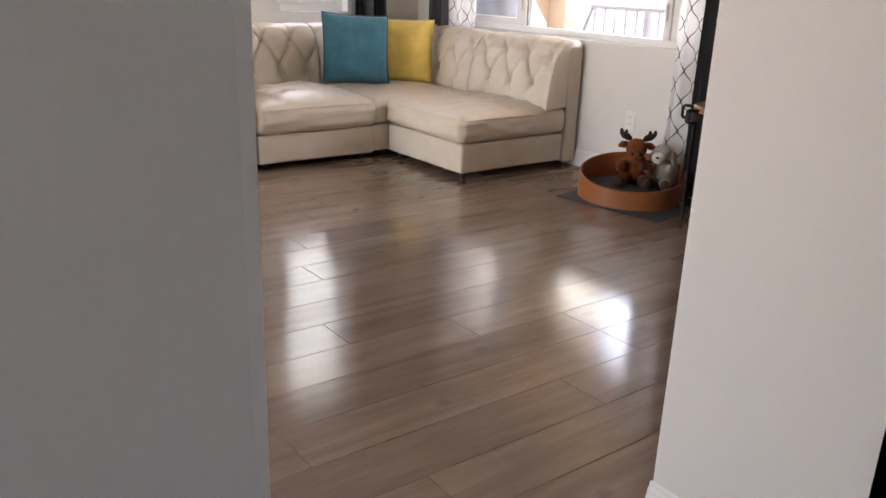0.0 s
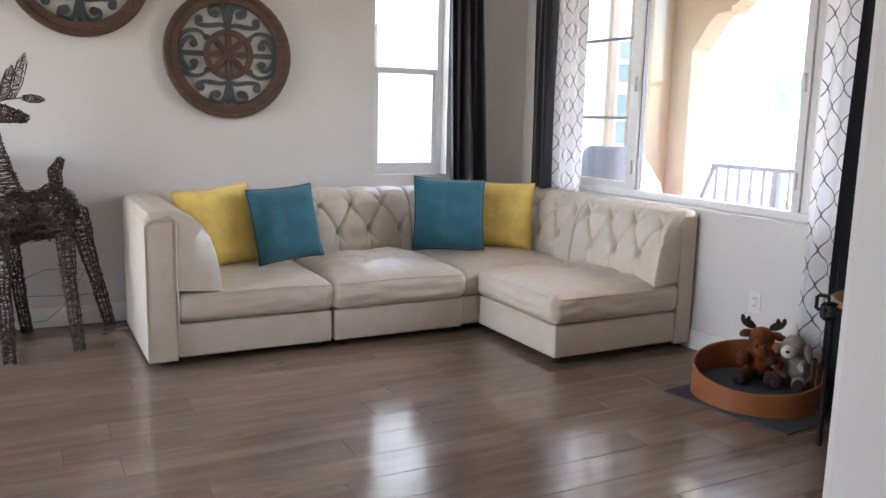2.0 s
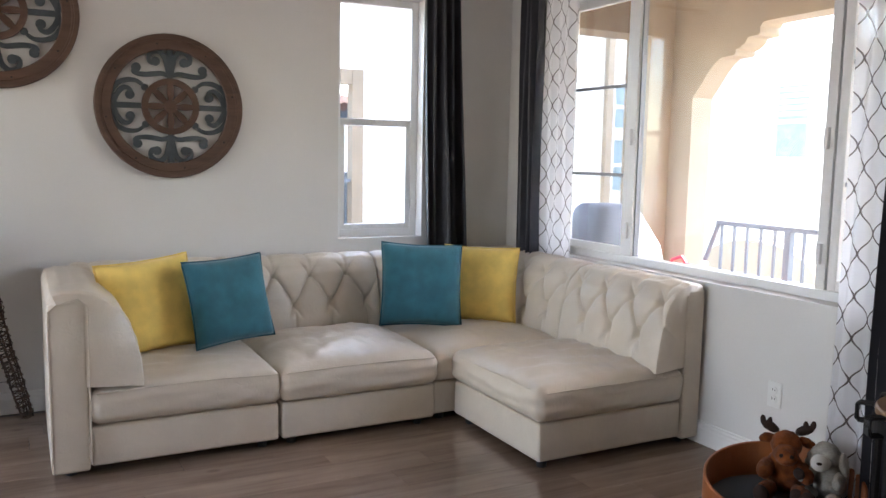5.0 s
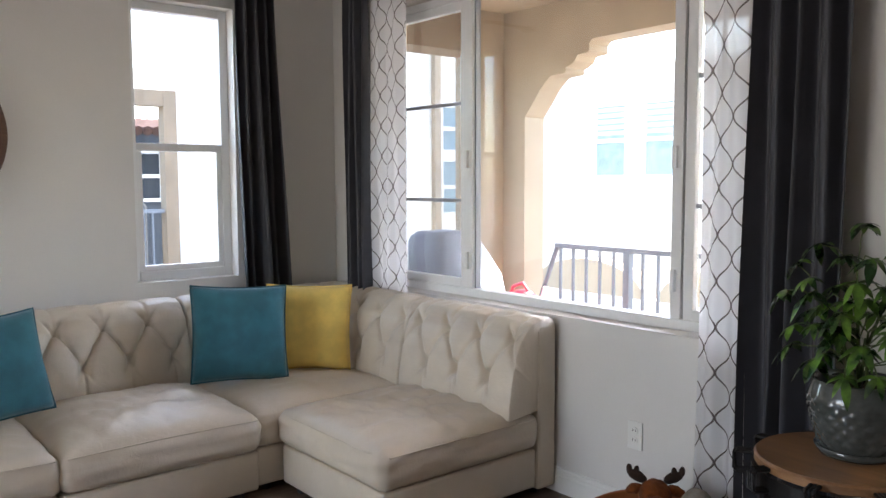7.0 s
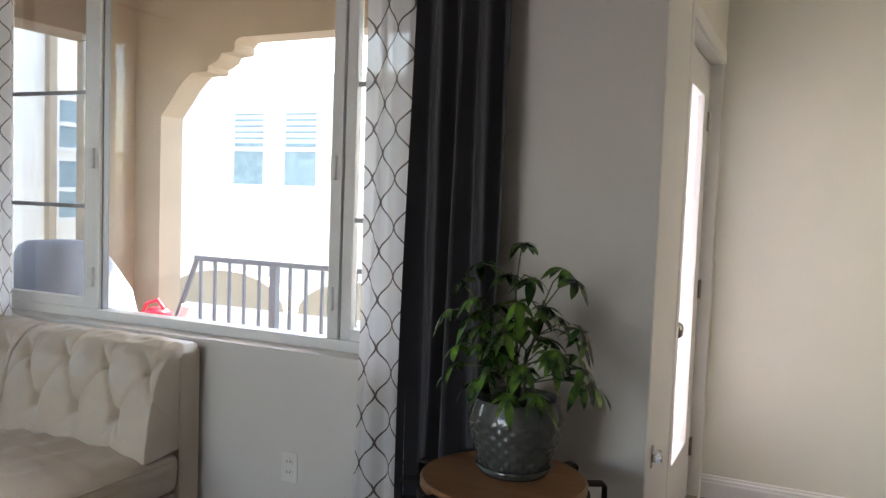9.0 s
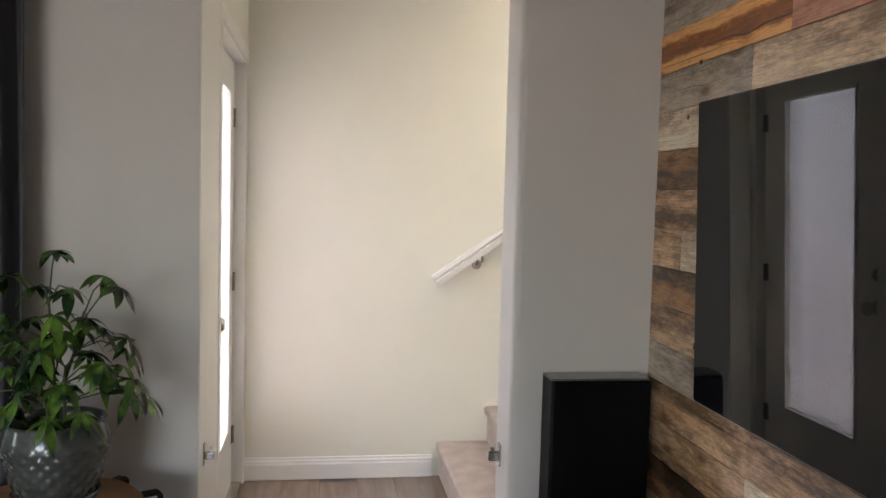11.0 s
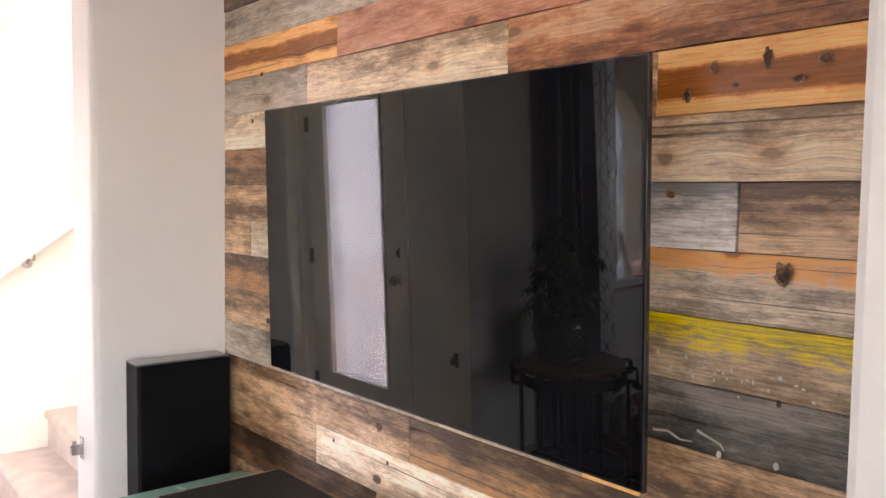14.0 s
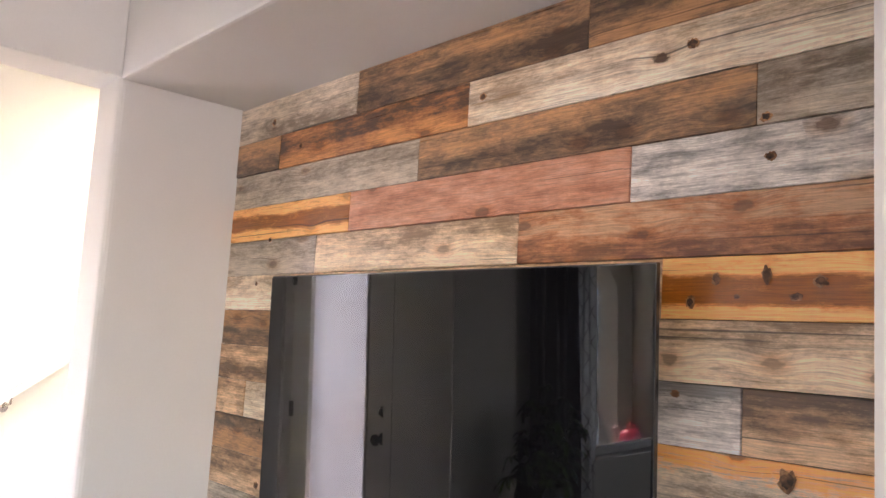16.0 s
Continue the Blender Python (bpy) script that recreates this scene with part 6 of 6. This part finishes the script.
def schefflera():
    t = thing("houseplant", "green umbrella plant with drooping palmate leaves in a pot", "plant", (QX, QY, QZ + 0.19))
    r = random.Random(21)
    stems = [((0.0, 0.0), (0.01, 0.02, 0.34)), ((0.02, 0.01), (0.0, -0.06, 0.28)), ((-0.02, -0.01), (-0.05, 0.09, 0.24)), ((0.01, -0.02), (-0.02, -0.03, 0.17))]
    tips = []
    for (bx, by), tip in stems:
        pts = [Vector((bx, by, -0.01)), Vector((bx * 0.6 + tip[0] * 0.3, by * 0.6 + tip[1] * 0.3, tip[2] * 0.4)), Vector((tip[0] * 0.8, tip[1] * 0.8, tip[2] * 0.75)), Vector(tip)]
        part("stem", tube(pts, 0.006, 7, taper=0.5), M_STEM, t, smooth=True)
        tips.append(pts)
    # leaf heads: place relative to the soil, then petiole from a stem
    heads = [(0.0, 0.0, 0.50), (-0.02, -0.14, 0.43), (-0.03, -0.18, 0.40), (0.0, 0.14, 0.43), (-0.03, 0.19, 0.37), (-0.06, 0.22, 0.28), (-0.10, 0.12, 0.33), (-0.08, -0.02, 0.33), (-0.06, -0.10, 0.32),
             (-0.04, -0.20, 0.26), (-0.06, -0.22, 0.15), (-0.10, -0.15, 0.20), (-0.13, 0.0, 0.24), (-0.13, 0.08, 0.20), (-0.08, 0.17, 0.18), (-0.04, 0.20, 0.11), (-0.12, -0.06, 0.15), (-0.10, 0.06, 0.11),
             (-0.14, -0.02, 0.06), (0.05, 0.10, 0.30), (0.06, -0.10, 0.28), (0.10, 0.0, 0.22), (0.02, -0.24, 0.08), (-0.11, -0.10, 0.07), (0.0, 0.05, 0.40), (-0.05, -0.05, 0.40), (0.04, 0.17, 0.22), (0.08, -0.16, 0.16),
             (-0.06, 0.02, 0.27), (-0.03, 0.10, 0.25), (-0.02, -0.10, 0.22), (-0.09, 0.03, 0.17), (-0.03, -0.02, 0.12), (-0.07, 0.11, 0.08)]
    heads += [(x * 0.8 + r.uniform(-0.03, 0.03), y * 0.8 + r.uniform(-0.04, 0.04), z * 0.95 - r.uniform(0.0, 0.04)) for x, y, z in heads[6:14]]
    for h in heads:
        c = Vector(h) * 0.95
        best = min((q for pts in tips for q in pts[1:]), key=lambda q: (q - c).length + (0.3 if q.z > c.z - 0.01 else 0))
        mid = best.lerp(c, 0.5) + Vector((0, 0, 0.025))
        petiole = tube([best, mid, c], 0.0022, 5)
        leaf = part("leaf", petiole, M_STEM, t)
        bm = bmesh.new()
        out = Vector((c.x, c.y, 0))
        out = out.normalized() if out.length > 0.02 else Vector((-1, 0, 0))
        tilt = min(1.0, Vector((c.x, c.y)).length / 0.2)
        up = (Vector((0, 0, 1)) + out * 0.7 * tilt).normalized()
        n = r.choice((6, 7, 7, 8))
        e = up.orthogonal().normalized()
        g = up.cross(e)
        a0 = r.uniform(0, 6)
        for k in range(n):
            a = a0 + 2 * math.pi * k / n + r.uniform(-0.15, 0.15)
            d = (e * math.cos(a) + g * math.sin(a)) + up * r.uniform(-0.35, 0.05)
            L = r.uniform(0.042, 0.072)
            bm = bmesh.new()
            leaflet(bm, c, d, up, L, L * r.uniform(0.36, 0.48), r.uniform(0.25, 0.8))
            part("leaflet", bm, M_LEAF, leaf, smooth=True)
    return t


schefflera()

# ---- television and what stands round it ----
tv = thing("television", "large black flat television tilted on the plank wall", "television", (2.5645, 0.952, 1.304))
tw, th = 1.345, 0.765
part("panel", box(-tw / 2, tw / 2, -0.012, 0.0, -th / 2, th / 2, 0.002), M_BEZEL, tv)
part("screen", box(-tw / 2 + 0.004, tw / 2 - 0.004, 0.0005, 0.004, -th / 2 + 0.006, th / 2 - 0.004), M_SCREEN, tv, "glossy black screen")
part("rear_housing", box(-0.40, 0.40, -0.05, -0.0125, -th / 2 + 0.03, 0.10, 0.012), M_BLACK, tv)
part("wall_bracket", box(-0.20, 0.20, -0.0835, -0.05, -0.12, 0.08, 0.003), M_IRON, tv)
tv.matrix_basis = pose(2.5645, 0.952, 1.304, -1.6, 0, 0)


def tower_speaker(x0, x1, y0, y1, z1, front, label):
    t = thing("floor_speaker", label, "speaker", ((x0 + x1) / 2, (y0 + y1) / 2, 0), "floor speakers")
    w, d = (x1 - x0) / 2, (y1 - y0) / 2
    part("cabinet", box(-w, w, -d, d, 0.012, z1 - 0.006, 0.004), M_BLACK, t)
    part("top_plate", box(-w, w, -d, d, z1 - 0.006, z1, 0.002), M_SPKTOP, t, "dusty glossy black top, paled in colour for the window's reflection")
    if front == "-x":
        part("grille", box(-w - 0.02, -w - 0.0005, -d + 0.004, d - 0.004, 0.05, z1 - 0.004, 0.006), M_CLOTHBLK, t, "black cloth grille")
    else:
        part("grille", box(-w + 0.004, w - 0.004, -d - 0.02, -d - 0.0005, 0.05, z1 - 0.004, 0.006), M_CLOTHBLK, t, "black cloth grille")
    for sx in (-1, 1):
        for sy in (-1, 1):
            part("rubber_foot", cyl((sx * (w - 0.03), sy * (d - 0.03), 0), (sx * (w - 0.03), sy * (d - 0.03), 0.012), 0.015, seg=10), M_FOOT, t)


tower_speaker(3.605, 3.705, 0.905, 1.215, 0.895, "-x", "tall black floor speaker in the niche corner")
tower_speaker(0.07, 0.295, 5.45, 5.72, 1.02, "-y", "tall black floor speaker behind the reindeer figure")

st = thing("media_console", "low media console with a green frosted glass top", "media console", (0, 0, 0))
GZ = 0.575
out = [(1.86, 0.93), (3.26, 0.93), (3.36, 0.99), (3.36, 1.40), (3.28, 1.46), (1.94, 1.46), (1.86, 1.40)]
part("glass_top", prism(out, GZ - 0.012, GZ), M_GREENGLASS, st, "green frosted glass")
part("lower_shelf", prism(out, 0.18, 0.20), M_BLACK, st)
for x in (2.02, 3.18):
    for y in (1.0, 1.38):
        part("leg", cyl((x, y, 0), (x, y, GZ - 0.012), 0.025, seg=16), M_SILVER, st)
av = thing("av_receiver", "black receiver box standing on the glass console", "receiver", (0, 0, GZ + 0.001))
part("chassis", box(2.45, 3.10, 0.985, 1.34, 0.008, 0.075, 0.004), M_BLACK, av)
part("trim_strip", box(2.45, 3.10, 1.3405, 1.346, 0.060, 0.075, 0.001), M_SILVER, av)
part("trim_edge", box(3.1005, 3.105, 0.985, 1.34, 0.066, 0.0765, 0.001), M_SILVER, av)
for x in (2.52, 3.03):
    for y in (1.03, 1.29):
        part("rubber_foot", cyl((x, y, 0), (x, y, 0.008), 0.015, seg=10), M_FOOT, av)


# ---- plank wall: one board after another ----
ZB = 1.234
ROW = 0.118
BOARDS = {
    8: "grey 3.001 dark 2.145 dark", 7: "dark 3.423 rust 2.517 light", 6: "grey 2.702 dark 1.755 grey",
    5: "orange 3.0 pink 2.024 blue", 4: "grey 3.166 tan 2.327 red", 3: "light 3.30 brown 1.944 orange",
    2: "dark 3.0 tan", 1: "brown 3.1 grey 2.1 blue 1.775 brown", 0: "brown 3.522 light 2.6 sap",
    -1: "dark 3.05 tan 2.2 yellow", -2: "brown 2.9 grey 2.1 char", -3: "grey 2.874 light 2.093 orange 1.955 brown",
    -4: "brown 2.655 dark", -5: "brown 3.102 light 2.2 tan", -6: "dark 2.8 brown 1.9 grey", -7: "tan 3.2 grey 2.3 brown", -8: "brown 2.7 dark 2.0 tan",
    -9: "grey 3.0 brown 2.2 dark", -10: "dark 2.8 tan 2.1 grey", -11: "brown 3.1 grey 2.4 brown",
}
plank_wall = structure("plank_wall", box(NX0 + 0.002, NX1 - 0.002, YT - 0.0175, YT - 0.011, 0.0, NZ - 0.002), M_GROOVE, label="wall of reclaimed boards in mixed browns and greys", category="wall")
rb = random.Random(5)
for k, text in BOARDS.items():
    words = text.split()
    kinds, cuts = words[::2], [NX1 - 0.001] + [float(v) for v in words[1::2]] + [NX0 + 0.001]
    z0, z1 = max(0.0, ZB + ROW * (k)), min(NZ - 0.001, ZB + ROW * (k + 1))
    if k == 8:
        z1 = NZ - 0.001
    for kind, xa, xb in zip(kinds, cuts, cuts[1:]):
        proud = rb.uniform(-0.002, 0.002)
        w, h = (xa - xb) / 2 - 0.0007, (z1 - z0) / 2 - 0.0008
        bm = box(-w, w, -0.0105, proud, -h, h, 0.0012, 1)
        o = part("plank", bm, BOARD[kind], plank_wall)
        o.matrix_basis = pose((xa + xb) / 2, YT, (z0 + z1) / 2)

# remains of paint, knots and nail holes on single boards
rp = random.Random(8)
M_HALO = mat("knot_halo_wood", (0.26, 0.12, 0.055), 0.5, vary=0.4, scale=50, fine=260, bump=0.3, second=(0.40, 0.20, 0.09))
M_KNOT = mat("knot_wood", (0.075, 0.036, 0.02), 0.6, vary=0.45, scale=60, fine=260, bump=0.5, second=(0.16, 0.075, 0.035))


def flake(name, cx, cz, rx, rz, material, n=14, y=YT + 0.0024):
    out = [(cx + rx * math.cos(2 * math.pi * q / n) * rp.uniform(0.65, 1.1), cz + rz * math.sin(2 * math.pi * q / n) * rp.uniform(0.6, 1.1)) for q in range(n)]
    part(name, prism(out, y, y + 0.0006, "y"), material, plank_wall)


for x, z, rx, rz in ((1.827, 1.664, 0.010, 0.012), (1.730, 1.669, 0.010, 0.017), (1.638, 1.657, 0.013, 0.010), (1.878, 1.621, 0.009, 0.013), (1.679, 1.630, 0.011, 0.008), (1.786, 1.631, 0.006, 0.005),
                     (1.691, 1.322, 0.017, 0.020), (1.905, 1.448, 0.009, 0.008), (3.390, 1.629, 0.010, 0.009), (3.394, 1.033, 0.014, 0.012), (2.783, 0.826, 0.015, 0.014), (3.435, 1.821, 0.010, 0.009),
                     (3.501, 1.677, 0.008, 0.008), (1.886, 2.127, 0.015, 0.013), (2.464, 2.129, 0.012, 0.010), (3.292, 2.123, 0.012, 0.011), (3.473, 2.228, 0.012, 0.013), (1.736, 1.955, 0.012, 0.010), (1.727, 1.881, 0.011, 0.009)):
    flake("knot_halo", x, z, rx * 1.1, rz * 1.1, M_HALO, 18)
    flake("knot", x, z, rx * 0.72, rz * 0.72, M_KNOT, 16, YT + 0.0032)
for x, z in ((2.744, 0.737), (3.004, 0.735), (3.40, 1.205), (1.69, 1.112)):
    flake("nail_hole", x, z, 0.005, 0.007, M_GROOVE, 10)
for i in range(26):
    flake("paint_chip", rp.gauss(1.76, 0.09), rp.gauss(1.142, 0.012), rp.uniform(0.002, 0.005), rp.uniform(0.002, 0.006), M_WPAINT, 7)
for pts in ([(1.925, 1.018), (1.895, 1.022), (1.87, 1.012), (1.845, 1.014)], [(1.835, 1.036), (1.815, 1.030), (1.79, 1.022), (1.783, 1.012)]):
    part("paint_streak", tube([(x, YT + 0.0025, z) for x, z in pts], 0.0028, 5, taper=0.5), M_WPAINT, plank_wall)
for x, z in ((1.792, 1.004), (1.690, 1.010)):
    flake("paint_dot", x, z, 0.006, 0.008, M_WPAINT, 10)

# ---- laminate floor ----
PW = 0.185
rf = random.Random(3)
meshes = {}


def plank_mesh(length):
    key = round(length, 2)
    if key not in meshes:
        bm = box(-key / 2 + 0.0007, key / 2 - 0.0007, -PW / 2 + 0.0006, PW / 2 - 0.0006, -0.004, 0.0, 0.0009, 1)
        meshes[key] = finish("plank", bm, M_FLOOR)
    return meshes[key]


FIX = {0: 1.98, 1: 1.596, 2: 1.195, 4: 0.47, 5: 1.40, 9: 1.754, 12: 1.285}
for row in range(-20, 21):
    y0 = 2.081 + PW * row
    if y0 + PW < -1.6 or y0 > YA - PW * 0.5:
        continue
    x = (FIX.get(row, rf.uniform(-0.5, 1.2)) - 1.22 * 6)
    while x < XD:
        a, b = max(-2.6, x), min(XD, x + 1.22)
        if b - a > 0.1:
            o = new("plank", plank_mesh(b - a))
            o.parent = floor
            o.matrix_basis = pose((a + b) / 2, y0 + PW / 2, 0.0)
        x += 1.22
